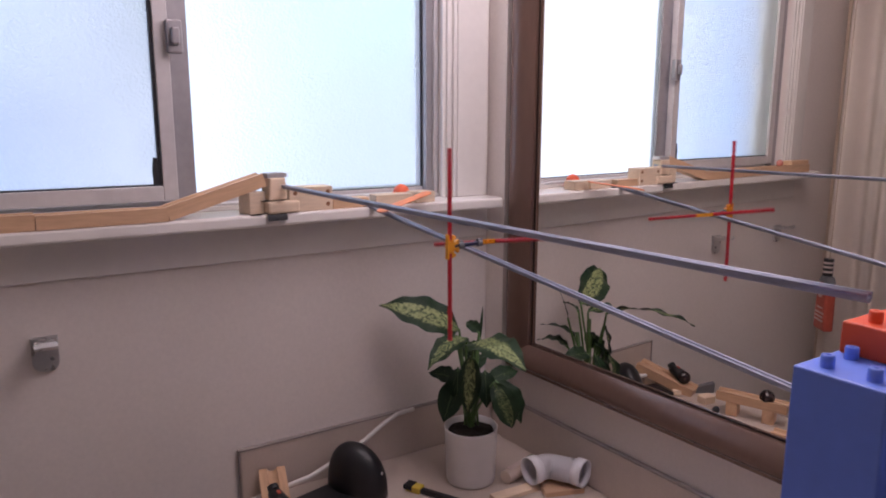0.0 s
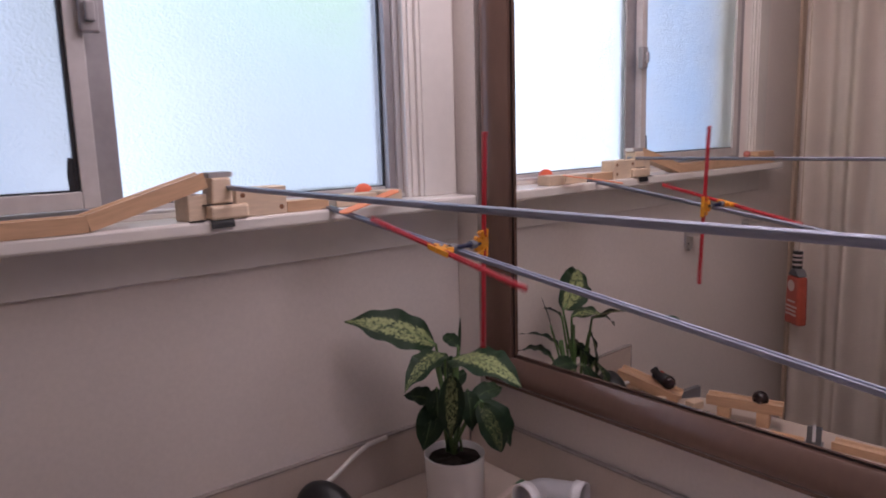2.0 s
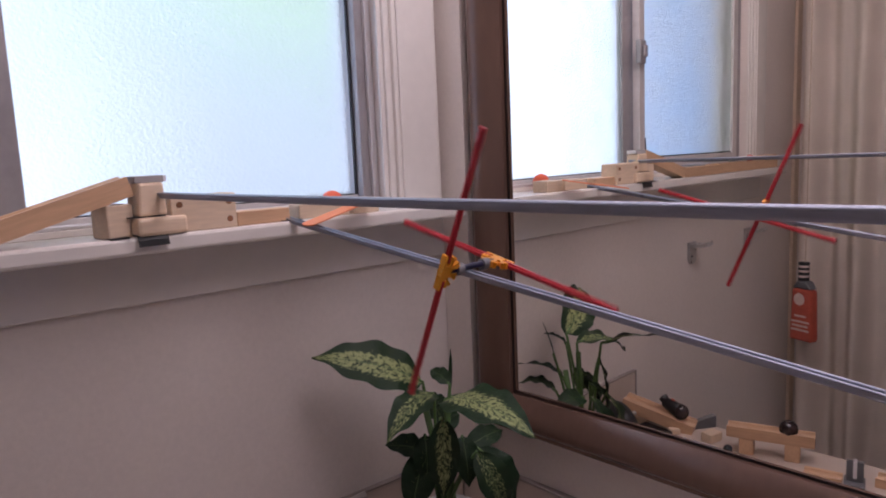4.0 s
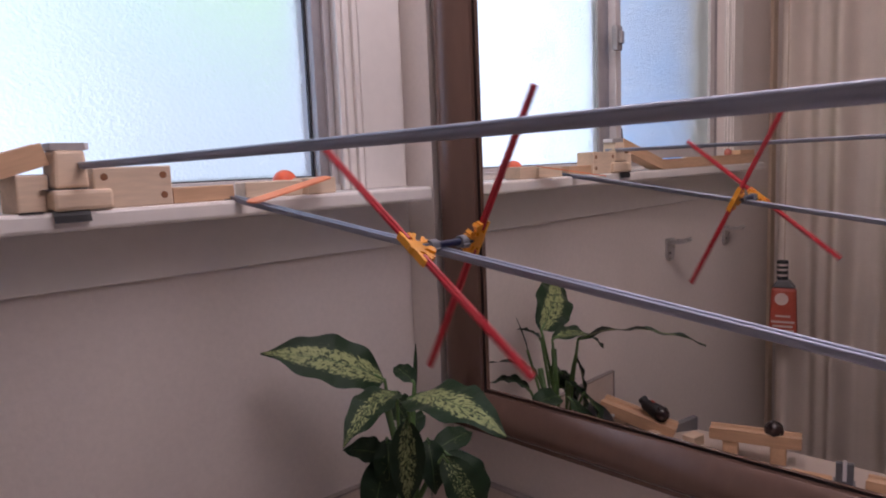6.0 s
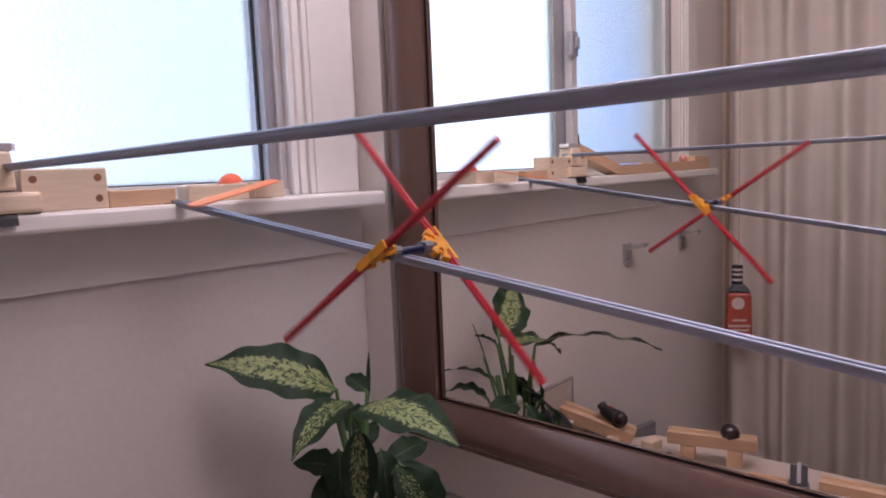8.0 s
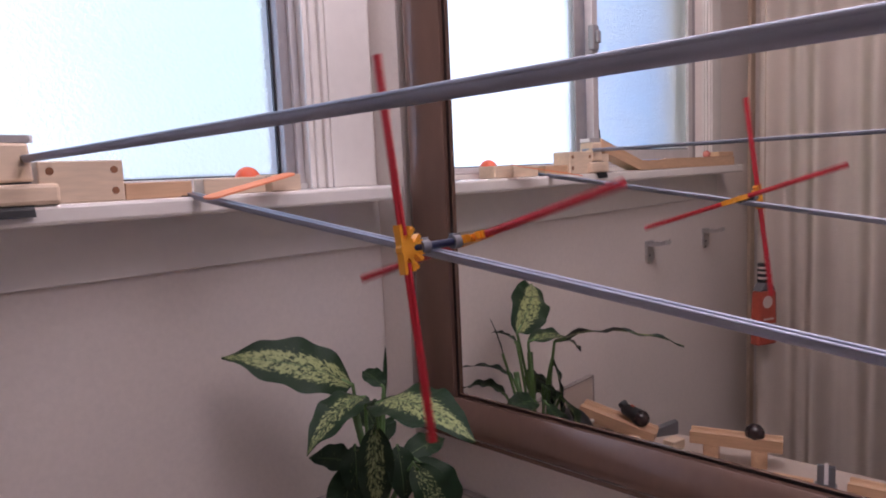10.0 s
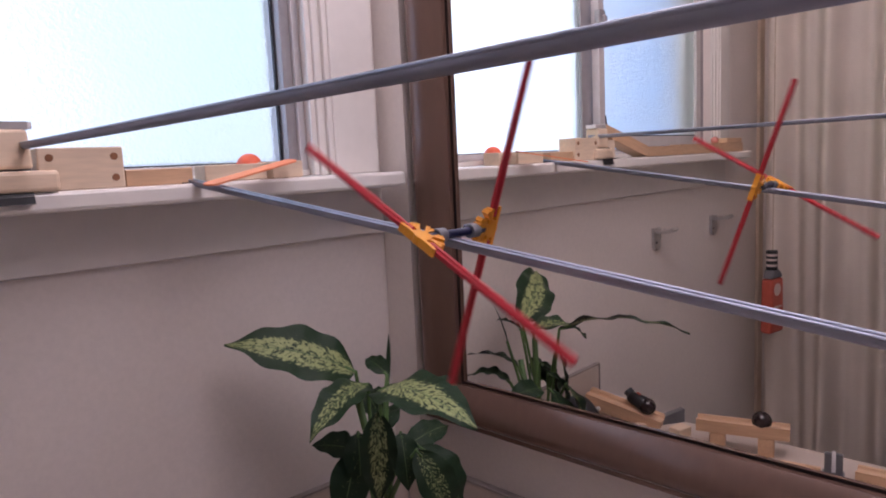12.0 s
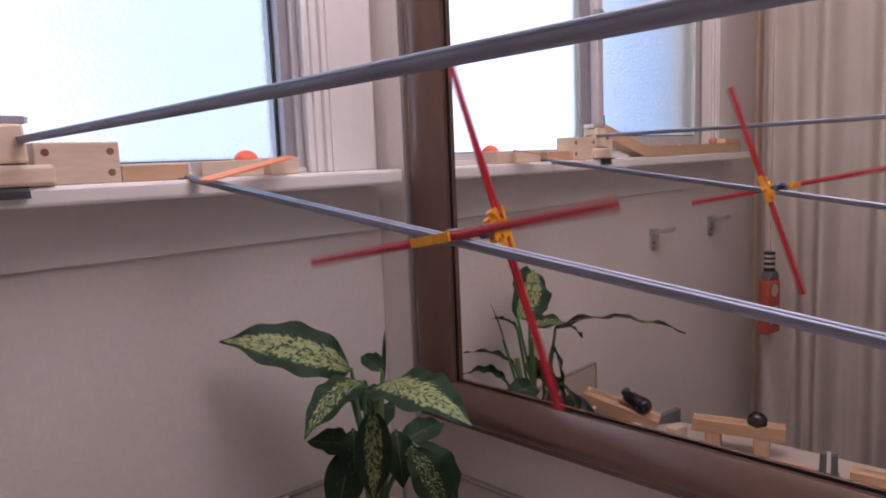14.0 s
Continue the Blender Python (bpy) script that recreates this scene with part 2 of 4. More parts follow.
PINK = mat("pinkish_tube", (0.66, 0.54, 0.46), 0.45, vary=0.1, scale=40)
YTOOL = mat("yellow_tool_plastic", (0.55, 0.40, 0.05), 0.45, vary=0.1)
MARBLE = mat("dark_marble_glass", (0.03, 0.018, 0.018), 0.08, vary=0.6, scale=60)
PINKBALL = mat("rosy_glass_ball", (0.60, 0.22, 0.18), 0.1, vary=0.2)
PLATE = mat("grey_plate", (0.36, 0.34, 0.34), 0.5, vary=0.1)
GREYP = mat("grey_plastic", (0.14, 0.14, 0.15), 0.5, vary=0.1)


# ---- builders ----
def mesh(name, bm, material, bevel=0.0, smooth=False, seg=2):
    if bevel:
        bmesh.ops.bevel(bm, geom=[e for e in bm.edges if e.is_manifold and e.calc_face_angle(0) > 0.6], offset=bevel, segments=seg, profile=0.5, affect='EDGES', clamp_overlap=True)
    bmesh.ops.recalc_face_normals(bm, faces=bm.faces)
    me = bpy.data.meshes.new(name)
    bm.to_mesh(me)
    bm.free()
    me.materials.append(material)
    if smooth:
        for p in me.polygons:
            p.use_smooth = True
    return me


def part(name, bm, material, parent=None, label="", bevel=0.0, smooth=False, seg=2):
    ob = new(name, mesh(name, bm, material, bevel, smooth, seg))
    ob.parent = parent
    return tagged(ob, label)


def thing(name, m, label, category, group="", kind=""):
    ob = new(name)
    ob.empty_display_size = 0.02
    ob.matrix_basis = m
    return tagged(ob, label, category, group, kind)


def cube(bm, x0, x1, y0, y1, z0, z1, m=None):
    t = Matrix.Translation(((x0 + x1) / 2, (y0 + y1) / 2, (z0 + z1) / 2)) @ Matrix.Diagonal((x1 - x0, y1 - y0, z1 - z0, 1))
    bmesh.ops.create_cube(bm, size=1, matrix=(m @ t) if m else t)
    return bm


def boxes(*bs):
    bm = bmesh.new()
    for b in bs:
        cube(bm, *b)
    return bm


def cyl(bm, a, b, r0, r1=None, seg=16, caps=True):
    a, b = Vector(a), Vector(b)
    m = Matrix.Translation((a + b) / 2) @ (b - a).to_track_quat("Z", "Y").to_matrix().to_4x4()
    bmesh.ops.create_cone(bm, cap_ends=caps, segments=seg, radius1=r0, radius2=r0 if r1 is None else r1, depth=(b - a).length, matrix=m)
    return bm


def ball(bm, c, r, scale=(1, 1, 1), seg=24, rings=14):
    bmesh.ops.create_uvsphere(bm, u_segments=seg, v_segments=rings, radius=r, matrix=Matrix.Translation(c) @ Matrix.Diagonal((*scale, 1)))
    return bm


def lathe(bm, profile, seg=40):
    rings = [[bm.verts.new((r * math.cos(6.28318 * i / seg), r * math.sin(6.28318 * i / seg), z)) for i in range(seg)] for r, z in profile]
    for a, b in zip(rings, rings[1:]):
        for i in range(seg):
            bm.faces.new((a[i], a[(i + 1) % seg], b[(i + 1) % seg], b[i]))
    return bm


def sweep(bm, pts, shape, ups=None, closed_shape=True, caps=True):
    """Carries a flat outline (side, up) along a line of points."""
    pts = [Vector(p) for p in pts]
    rings = []
    for i, p in enumerate(pts):
        d = (pts[min(i + 1, len(pts) - 1)] - pts[max(i - 1, 0)]).normalized()
        up = Vector((0, 0, 1)) if ups is None else Vector(ups)
        side = d.cross(up).normalized()
        up = side.cross(d)
        rings.append([bm.verts.new(p + side * s + up * u) for s, u in shape])
    k = len(shape)
    for a, b in zip(rings, rings[1:]):
        for i in range(k if closed_shape else k - 1):
            bm.faces.new((a[i], a[(i + 1) % k], b[(i + 1) % k], b[i]))
    if caps and closed_shape:
        bm.faces.new(rings[0])
        bm.faces.new(rings[-1][::-1])
    return bm


def ring(r, k=10):
    return [(r * math.cos(6.28318 * i / k), r * math.sin(6.28318 * i / k)) for i in range(k)]


def arc_pts(a, b, sag, k=10):
    a, b = Vector(a), Vector(b)
    return [a.lerp(b, i / k) + Vector((0, 0, -4 * sag * (i / k) * (1 - i / k))) for i in range(k + 1)]


def structure(name, bm, material, bevel=0.0, label=""):
    return tagged(part(name, bm, material, None, label, bevel), kind="structure")


# ---- the room ----
WX, WY, SZ, CZ = 0.8735, 1.165, 1.3775, 0.857
TURN = 2.06
CORNER = pose(WX, WY, 0, 0, 0, TURN)      # its -y runs along the mirror wall
WIN = (-0.287, 0.745, 1.3775, 2.02)         # opening in the window wall

structure("wall_window", boxes((-1.1, 0.95, WY, WY + 0.12, 0, WIN[2] - 0.01), (-1.1, 0.95, WY, WY + 0.12, WIN[3], 2.4),
          (-1.1, WIN[0], WY, WY + 0.12, WIN[2] - 0.01, WIN[3]), (WIN[1], 0.95, WY, WY + 0.12, WIN[2] - 0.01, WIN[3])), WALL, label="painted window wall with a wide opening")
w = structure("wall_mirror", boxes((0, 0.1, -2.9, 0.06, 0, 2.4)), WALL, label="painted wall behind the mirror")
w.matrix_basis = CORNER
structure("wall_left", boxes((-1.2, -1.1, -1.7, WY + 0.12, 0, 2.4)), WALL, label="painted far wall of the shower end")
structure("wall_back", boxes((-1.1, 0.86, -1.7, -1.6, 0, 2.4)), WALL, label="painted wall behind the camera")
structure("ceiling", boxes((-1.2, 1.0, -1.7, WY + 0.12, 2.4, 2.5)), CEIL)
structure("floor", boxes((-1.2, 1.0, -1.7, WY + 0.12, -0.1, 0)), FLOORM)
r = structure("wall_return", boxes((-0.022, 0, -0.056, -0.001, 0.96, 2.4)), WALL, label="painted boxed-out corner beside the mirror")
r.matrix_basis = CORNER
structure("window_sill", boxes((-0.385, 0.840, 1.0935, WY + 0.12, SZ - 0.0198, SZ)), TRIMM, 0.004, "white painted wooden window sill")
structure("trim_apron", boxes((-0.370, 0.848, WY - 0.007, WY, 1.292, SZ - 0.0198)), TRIMM, 0.002, "white painted apron board under the sill")


def casing(name, x0, x1, inner):
    bm = bmesh.new()
    s = 1 if inner < 0 else -1
    edge = x0 if s > 0 else x1
    cube(bm, x0 + (0.028 if s > 0 else 0), x1 - (0 if s > 0 else 0.028), WY - 0.017, WY, SZ, 2.09)
    # stepped bead moulding, higher towards the flat board
    for k, wd, d in ((0.0, 0.0078, 0.006), (0.0078, 0.0088, 0.0105), (0.0166, 0.0035, 0.0085), (0.0201, 0.0079, 0.0145)):
        a = edge + s * k
        cube(bm, min(a, a + s * wd), max(a, a + s * wd), WY - d, WY, SZ, 2.09)
    return structure(name, bm, TRIMM, 0.0025, "moulded white painted window casing")


casing("trim_casing_right", WIN[1] - 0.006, 0.838, -1)
casing("trim_casing_left", -0.372, WIN[0] + 0.006, 1)
structure("trim_casing_top", boxes((-0.372, 0.838, WY - 0.018, WY, 2.09, 2.16)), TRIMM, 0.0025, "white painted head casing")
structure("trim_corner", boxes((-0.665, -0.625, WY - 0.010, WY, 0, 2.4)), TAN, 0.003, "tan vertical edge strip on the wall")

vl = thing("vanity_light", CORNER @ pose(-0.001, -0.585, 2.12), "long white vanity light fitting above the mirror", "wall light")
part("back_plate", boxes((-0.022, 0, -0.36, 0.36, -0.05, 0.05)), TRIMM, vl, "white back plate", 0.004)
for k in range(3):
    part("socket", cyl(bmesh.new(), (-0.0225, -0.25 + 0.25 * k, 0), (-0.045, -0.25 + 0.25 * k, 0), 0.02, seg=20), CHROME, vl, "steel lamp socket", 0.002)

# made-up wall piece: a lit face in place of the dark shower gap
structure("wall_gap_filler", boxes((-0.72, -0.666, 0.95, WY, 0, 2.4)), WALL, label="added wall piece that closes the dark gap behind the curtain")

# window: outer frame, sliding sash, fixed pane
window = thing("window_1", pose(0, 0, 0), "aluminium sliding window with obscure glass panes", "window", kind="structure")
# shade on the jamb face is put into the frame's darker colour
part("window_frame", boxes((WIN[0], WIN[0] + 0.022, 1.185, 1.225, SZ + 0.008, WIN[3]), (WIN[1] - 0.024, WIN[1], 1.190, 1.225, SZ + 0.008, WIN[3]),
     (WIN[0] + 0.022, WIN[1] - 0.024, 1.185, 1.225, WIN[3] - 0.02, WIN[3])), ALU2, window, "aluminium outer frame, coloured darker for its shade", 0.0015)
part("jamb_lip", boxes((WIN[1] - 0.0105, WIN[1] - 0.0003, 1.183, 1.1898, SZ + 0.008, WIN[3])), ALU, window, "paler inner lip of the frame", 0.001)
part("bottom_track", boxes((WIN[0] + 0.0222, WIN[1] - 0.0242, 1.180, 1.2035, SZ + 0.0082, SZ + 0.0125), (WIN[0] + 0.0222, WIN[1] - 0.0242, 1.204, 1.225, SZ + 0.0082, SZ + 0.0195)), ALU, window, "pale aluminium sliding track", 0.001)
part("sill_step", boxes((WIN[0], WIN[1], 1.178, 1.225, SZ + 0.0002, SZ + 0.008)), TRIMM, window, "white painted step under the track", 0.001)
part("fixed_stile", boxes((0.2365, 0.2815, 1.204, 1.222, SZ + 0.02, WIN[3] - 0.02)), ALU2, window, "aluminium meeting stile", 0.0015)
ST = 0.2255
sash = part("sash", boxes((ST, ST + 0.0225, 1.182, 1.200, SZ + 0.022, WIN[3] - 0.02), (WIN[0] + 0.024, WIN[0] + 0.05, 1.182, 1.200, SZ + 0.022, WIN[3] - 0.02),
            (WIN[0] + 0.05, ST, 1.182, 1.200, SZ + 0.022, SZ + 0.0455), (WIN[0] + 0.05, ST, 1.182, 1.200, WIN[3] - 0.05, WIN[3] - 0.02)), ALU, window, "sliding aluminium sash", 0.0015)
part("gasket", boxes((ST - 0.0055, ST - 0.0002, 1.186, 1.197, SZ + 0.046, WIN[3] - 0.05), (WIN[0] + 0.05, ST - 0.006, 1.186, 1.197, SZ + 0.0457, SZ + 0.0480)), GASKET, sash, "black rubber glazing gasket")
bm = bmesh.new()
sweep(bm, [(ST - 0.0075, 1.1872, SZ + 0.048), (ST - 0.0085, 1.1872, SZ + 0.070), (ST - 0.0060, 1.1874, SZ + 0.090)], [(-0.006, 0), (0.006, 0), (0.006, 0.0012), (-0.006, 0.0012)], ups=(0, 1, 0))
part("loose_gasket", bm, GASKET, sash, "loose end of the black gasket")
part("latch", boxes((0.2425, 0.2665, 1.168, 1.1815, 1.628, 1.679), (0.248, 0.261, 1.160, 1.168, 1.641, 1.667)), ALU2, sash, "grey sash latch", 0.003)
for nm, bx, par in (("sash_pane", (WIN[0] + 0.045, ST - 0.002, 1.189, 1.193, SZ + 0.04, WIN[3] - 0.04), sash), ("fixed_pane", (0.262, WIN[1] - 0.018, 1.210, 1.214, SZ + 0.016, WIN[3] - 0.016), window)):
    g = part(nm, boxes(bx), GLASS, par, "pebbled obscure glass")
    g.visible_shadow = False
part("glazing_bead", boxes((WIN[1] - 0.0270, WIN[1] - 0.0242, 1.205, 1.2098, SZ + 0.0196, WIN[3] - 0.02), (0.2818, WIN[1] - 0.0272, 1.205, 1.2098, SZ + 0.0196, SZ + 0.0212)), GASKET, window, "dark glazing bead")
structure("backdrop", boxes((-15.0, 9.0, 4.2, 4.22, -3, 9)), glow_mat("bright_garden_distance"), label="bright sky and garden far outside")

# counter and its splashbacks
structure("counter", boxes((0.280, WX + 0.02, -0.6, WY, CZ - 0.04, CZ)), LAMINATE, 0.006, "cream laminate bathroom counter")
structure("cabinet_front", boxes((0.32, WX + 0.02, -0.58, WY - 0.004, 0, CZ - 0.04)), TRIMM, 0.002, "white vanity cabinet under the counter")
structure("splashback_window", boxes((0.3165, WX - 0.01, WY - 0.009, WY, CZ, 0.952)), LAMINATE, 0.002, "cream laminate splashback")
structure("caulk_window", boxes((0.3165, WX - 0.01, WY - 0.0105, WY, 0.952, 0.9555), (0.3135, 0.3163, WY - 0.0105, WY, CZ, 0.9555)), CAULK, 0.001, "dark grey caulk line")
s = structure("splashback_mirror", boxes((-0.009, 0, -1.7, -0.0095, CZ, 0.947)), LAMINATE, 0.002, "cream laminate splashback")
s.matrix_basis = CORNER
s = structure("caulk_mirror", boxes((-0.0105, 0, -1.7, -0.0105, 0.947, 0.951)), CAULK, 0.001, "dark grey caulk line")
s.matrix_basis = CORNER


# ---- the mirror ----
def mirror_thing():
    mir = thing("wall_mirror_framed", CORNER @ pose(-0.0005, 0, 0), "large wall mirror in a wide moulded brown frame", "mirror")
    y0, y1, z0, z1 = -0.1325, -1.25, 1.0905, 1.82      # inner edge of the frame
    wl, wb = 0.072, 0.0625
    # profile from the inner lip (0) to the outer edge (1): share of the width, height from the wall
    prof = [(0.0, 0.001), (0.0, 0.006), (0.06, 0.006), (0.065, 0.013), (0.14, 0.0175), (0.25, 0.0225), (0.36, 0.0268), (0.47, 0.0300), (0.56, 0.0318), (0.64, 0.0325), (0.71, 0.0315), (0.77, 0.029), (0.82, 0.025), (0.85, 0.020), (0.87, 0.0165), (0.93, 0.0165), (1.0, 0.0145), (1.0, 0.0)]

    def side(name, p, q, wp, wq):
        bm = bmesh.new()
        ra = [bm.verts.new((-h, p[0] + wp[0] * f, p[1] + wp[1] * f)) for f, h in prof]
        rb = [bm.verts.new((-h, q[0] + wq[0] * f, q[1] + wq[1] * f)) for f, h in prof]
        for i in range(len(prof) - 1):
            bm.faces.new((ra[i], ra[i + 1], rb[i + 1], rb[i]))
        bm.faces.new(ra)
        bm.faces.new(rb[::-1])
        bm.faces.new((ra[0], rb[0], rb[-1], ra[-1]))
        ob = part(name, bm, BROWN, mir, "moulded brown frame rail", smooth=True)
        ob.data.set_sharp_from_angle(angle=radians(32))
        gb = bmesh.new()
        f0, f1 = 0.004, 0.058
        vs = [gb.verts.new((-0.0064, p[0] + wp[0] * f0, p[1] + wp[1] * f0)), gb.verts.new((-0.0064, p[0] + wp[0] * f1, p[1] + wp[1] * f1)),
              gb.verts.new((-0.0064, q[0] + wq[0] * f1, q[1] + wq[1] * f1)), gb.verts.new((-0.0064, q[0] + wq[0] * f0, q[1] + wq[1] * f0))]
        gb.faces.new(vs)
        bmesh.ops.solidify(gb, geom=gb.faces[:], thickness=0.0003)
        part("groove", gb, BROWND, ob, "dark groove line")
        return ob

    A, B, C, D = (y0, z0), (y1, z0), (y1, z1), (y0, z1)
    side("frame_bottom", A, B, (wl, -wb), (-wl, -wb))
    side("frame_top", D, C, (wl, wb), (-wl, wb))
    side("frame_left", A, D, (wl, -wb), (wl, wb))
    side("frame_right", B, C, (-wl, -wb), (-wl, wb))
    part("mirror_glass", boxes((-0.0035, -0.0008, y1 - 0.004, y0 + 0.004, z0 - 0.004, z1 + 0.004)), MIRROR, mir, "clear silvered mirror glass")
    return mir


mirror_thing()


# ---- wooden marble track on the sill ----
def track_mesh(length, w=0.032, h=0.024):
    bm = bmesh.new()
    g = 0.009
    shape = [(-w / 2, 0), (w / 2, 0), (w / 2, h), (g, h)] + [(g * math.cos(a), h - g * 0.8 * math.sin(a)) for a in (0.6, 1.1, 1.57, 2.04, 2.54)] + [(-g, h), (-w / 2, h)]
    sweep(bm, [(0, 0, 0), (length, 0, 0)], shape)
    return mesh("grooved_track", bm, BEECH, 0.0012, seg=1)


def track(m, length, label, group="marble track pieces", w=0.032, h=0.024):
    ob = new("wooden_track", track_mesh(length, w, h))
    ob.matrix_basis = m
    return tagged(ob, label, "toy track", group)


track(pose(-0.322, 1.111, SZ), 0.362, "straight beech marble track on the sill", h=0.0225)
track(pose(0.041, 1.110, SZ), 0.172, "straight beech marble track on the sill", h=0.0205)
track(pose(0.2145, 1.110, SZ + 0.0005, 0, -16.2, 3), 0.158, "sloping beech marble track leaning on a block", h=0.0215)


def block(name, m, dx, dy, dz, material, label, bevel=0.0025, group="wooden blocks"):
    ob = part(name, boxes((-dx / 2, dx / 2, -dy / 2, dy / 2, 0, dz)), material, None, "", bevel)
    ob.matrix_basis = m
    return tagged(ob, label, "wooden block", group)


block("wooden_block", pose(0.347, 1.119, SZ, 0, 0, 14), 0.030, 0.034, 0.036, PALE, "pale wooden cube propping the sloping track", 0.002)
block("wooden_block", pose(0.390, 1.106, SZ, 0, 0, 4), 0.056, 0.034, 0.020, PALE, "flat pale wooden block at the sill's edge", 0.004)
b = part("tapered_block", boxes((-0.0165, 0.0165, -0.015, 0.015, 0, 0.036)), PALE, None, "", 0)
for vv in b.data.vertices:
    if vv.co.z > 0.02:
        vv.co.x *= 0.86
bmd = b.modifiers.new("bevel", 'BEVEL')
bmd.width, bmd.segments = 0.003, 2
b.matrix_basis = pose(0.382, 1.112, SZ + 0.0215, 0, 0, 8)
tagged(b, "upright tapered wooden block on a flat block", "wooden block", "wooden blocks")
p = part("top_plate", boxes((-0.016, 0.016, -0.011, 0.011, 0, 0.0075)), PLATE, None, "", 0.0008)
part("light_end", boxes((0.0162, 0.0195, -0.0105, 0.0105, 0.0004, 0.0072)), PVC, p, "white end strip", 0.0005)
p.matrix_basis = pose(0.3825, 1.112, SZ + 0.0575, 0, 0, 5)
tagged(p, "thin grey plate with a white end on a block", "toy plate")
for x, y, z, rx, dx, dy in ((0.377, 1.112, SZ + 0.0204, 0, 0.040, 0.026), (0.346, 1.111, SZ - 0.0001, 0, 0.02, 0.036)):
    t = part("tape_pad", boxes((-dx / 2, dx / 2, -dy / 2, dy / 2, 0, 0.001)), TAPE, None, "", 0)
    t.matrix_basis = pose(x, y, z, rx)
    tagged(t, "thin black tape pad under a wooden block", "tape", "tape pads")
bm = bmesh.new()
sweep(bm, [(0, 0.02, 0.0012), (0, 0.0, 0.0012), (0, -0.0025, -0.004), (0, -0.004, -0.0105)], [(-0.0165, 0), (0.0165, 0), (0.0165, 0.0007), (-0.0165, 0.0007)])
t = part("tape_flap", bm, TAPE)
t.matrix_basis = pose(0.379, 1.0925, SZ, 0, 0, 3)
tagged(t, "black tape flap hanging over the sill's edge", "tape", "tape pads")

# drilled box with four dowel ends
bx = thing("doweled_box", pose(0.4405, 1.1155, SZ, 0, 0, 1), "pale wooden box with four dark dowel ends", "wooden block", "wooden blocks")
part("body", boxes((-0.0385, 0.0385, -0.018, 0.018, 0, 0.0405)), PALE, bx, "", 0.0015)
for dx in (-0.0285, 0.0295):
    for dz in (0.0105, 0.031):
        part("dowel_end", cyl(bmesh.new(), (dx, -0.0184, dz), (dx, -0.010, dz), 0.0036, seg=18), DOWEL, bx, "dark brown dowel end")
block("wooden_plank", pose(0.5155, 1.1145, SZ, 0, 0, 1), 0.070, 0.024, 0.017, BEECH, "short beech plank beside the box", 0.0012)
block("wooden_plank", pose(0.6035, 1.121, SZ, 0, 0, -2), 0.074, 0.030, 0.0185, PALE, "pale wooden plank lying on the sill", 0.0015)
block("wooden_plank", pose(0.667, 1.122, SZ, 0, 0, 4), 0.042, 0.034, 0.020, PALE, "short pale plank holding the orange stick", 0.0015)
o = part("orange_ball", ball(bmesh.new(), (0, 0, 0), 0.0155), ORANGE_BALL, smooth=True)
o.matrix_basis = pose(0.6440, 1.1545, SZ + 0.0155)
tagged(o, "small matt orange ball resting behind the planks", "ball")
o = part("glass_ball", ball(bmesh.new(), (0, 0, 0), 0.0095), PINKBALL, smooth=True)
o.matrix_basis = pose(-0.176, 1.111, SZ + 0.0295)
tagged(o, "small rosy glass marble in the track's groove", "ball")
block("wooden_block", pose(-0.268, 1.111, SZ + 0.0228, 0, 0, 0), 0.10, 0.030, 0.012, BEECH, "thin beech block lying on the far track", 0.0015)

# craft stick
bm = bmesh.new()
ol = [(0.075 - 0.0085 + 0.0085 * math.cos(a), 0.0085 * math.sin(a)) for a in np.linspace(-1.57, 1.57, 9)] + [(-0.0665 - 0.0085 * math.cos(a), -0.0085 * math.sin(a)) for a in np.linspace(-1.57, 1.57, 9)]
bot = [bm.verts.new((x * 0.94, y, 0)) for x, y in ol]
top = [bm.verts.new((x * 0.94, y, 0.0018)) for x, y in ol]
bm.faces.new(top)
bm.faces.new(bot[::-1])
for i in range(len(ol)):
    bm.faces.new((bot[i], bot[(i + 1) % len(ol)], top[(i + 1) % len(ol)], top[i]))
st = part("craft_stick", bm, ORANGE_STICK)
STL, STR = Vector((0.5336, 1.0399, 1.3745)), Vector((0.6692, 1.0905, 1.3975))
d = STR - STL
st.matrix_basis = Matrix.Translation((STL + STR) / 2) @ pose(0, 0, 0, 0, 0, math.degrees(math.atan2(d.y, d.x))) @ pose(0, 0, 0, 0, -math.degrees(math.asin(d.z / d.length)), 0) @ pose(0, 0, 0, 6)
tagged(st, "flat orange craft stick laid across the rail", "craft stick")


# ---- steel rails ----
def rail(pts, w, h, label):
    rl = thing("steel_rail", pose(0, 0, 0), label, "rail", "steel rails")
    k = 11
    arc = [math.pi + math.pi * i / (k - 1) for i in range(k)]
    shape = [(w / 2 * math.cos(a), h * 0.62 * math.sin(a)) for a in arc] + [((w / 2 - 0.0011) * math.cos(a), (h * 0.62 - 0.0011) * 0.55 * math.sin(a)) for a in arc[::-1]]
    part("channel", sweep(bmesh.new(), pts, shape), STEEL, rl, "half-round steel channel", smooth=True).data.set_sharp_from_angle(angle=radians(40))
    for s2 in (-1, 1):
        lip = [(s2 * (w / 2 - 0.0009) + x, 0.0008 + z) for x, z in ring(0.0013, 8)]
        part("lip", sweep(bmesh.new(), pts, lip), STEEL, rl, "rolled bright edge", smooth=True)
    return rl


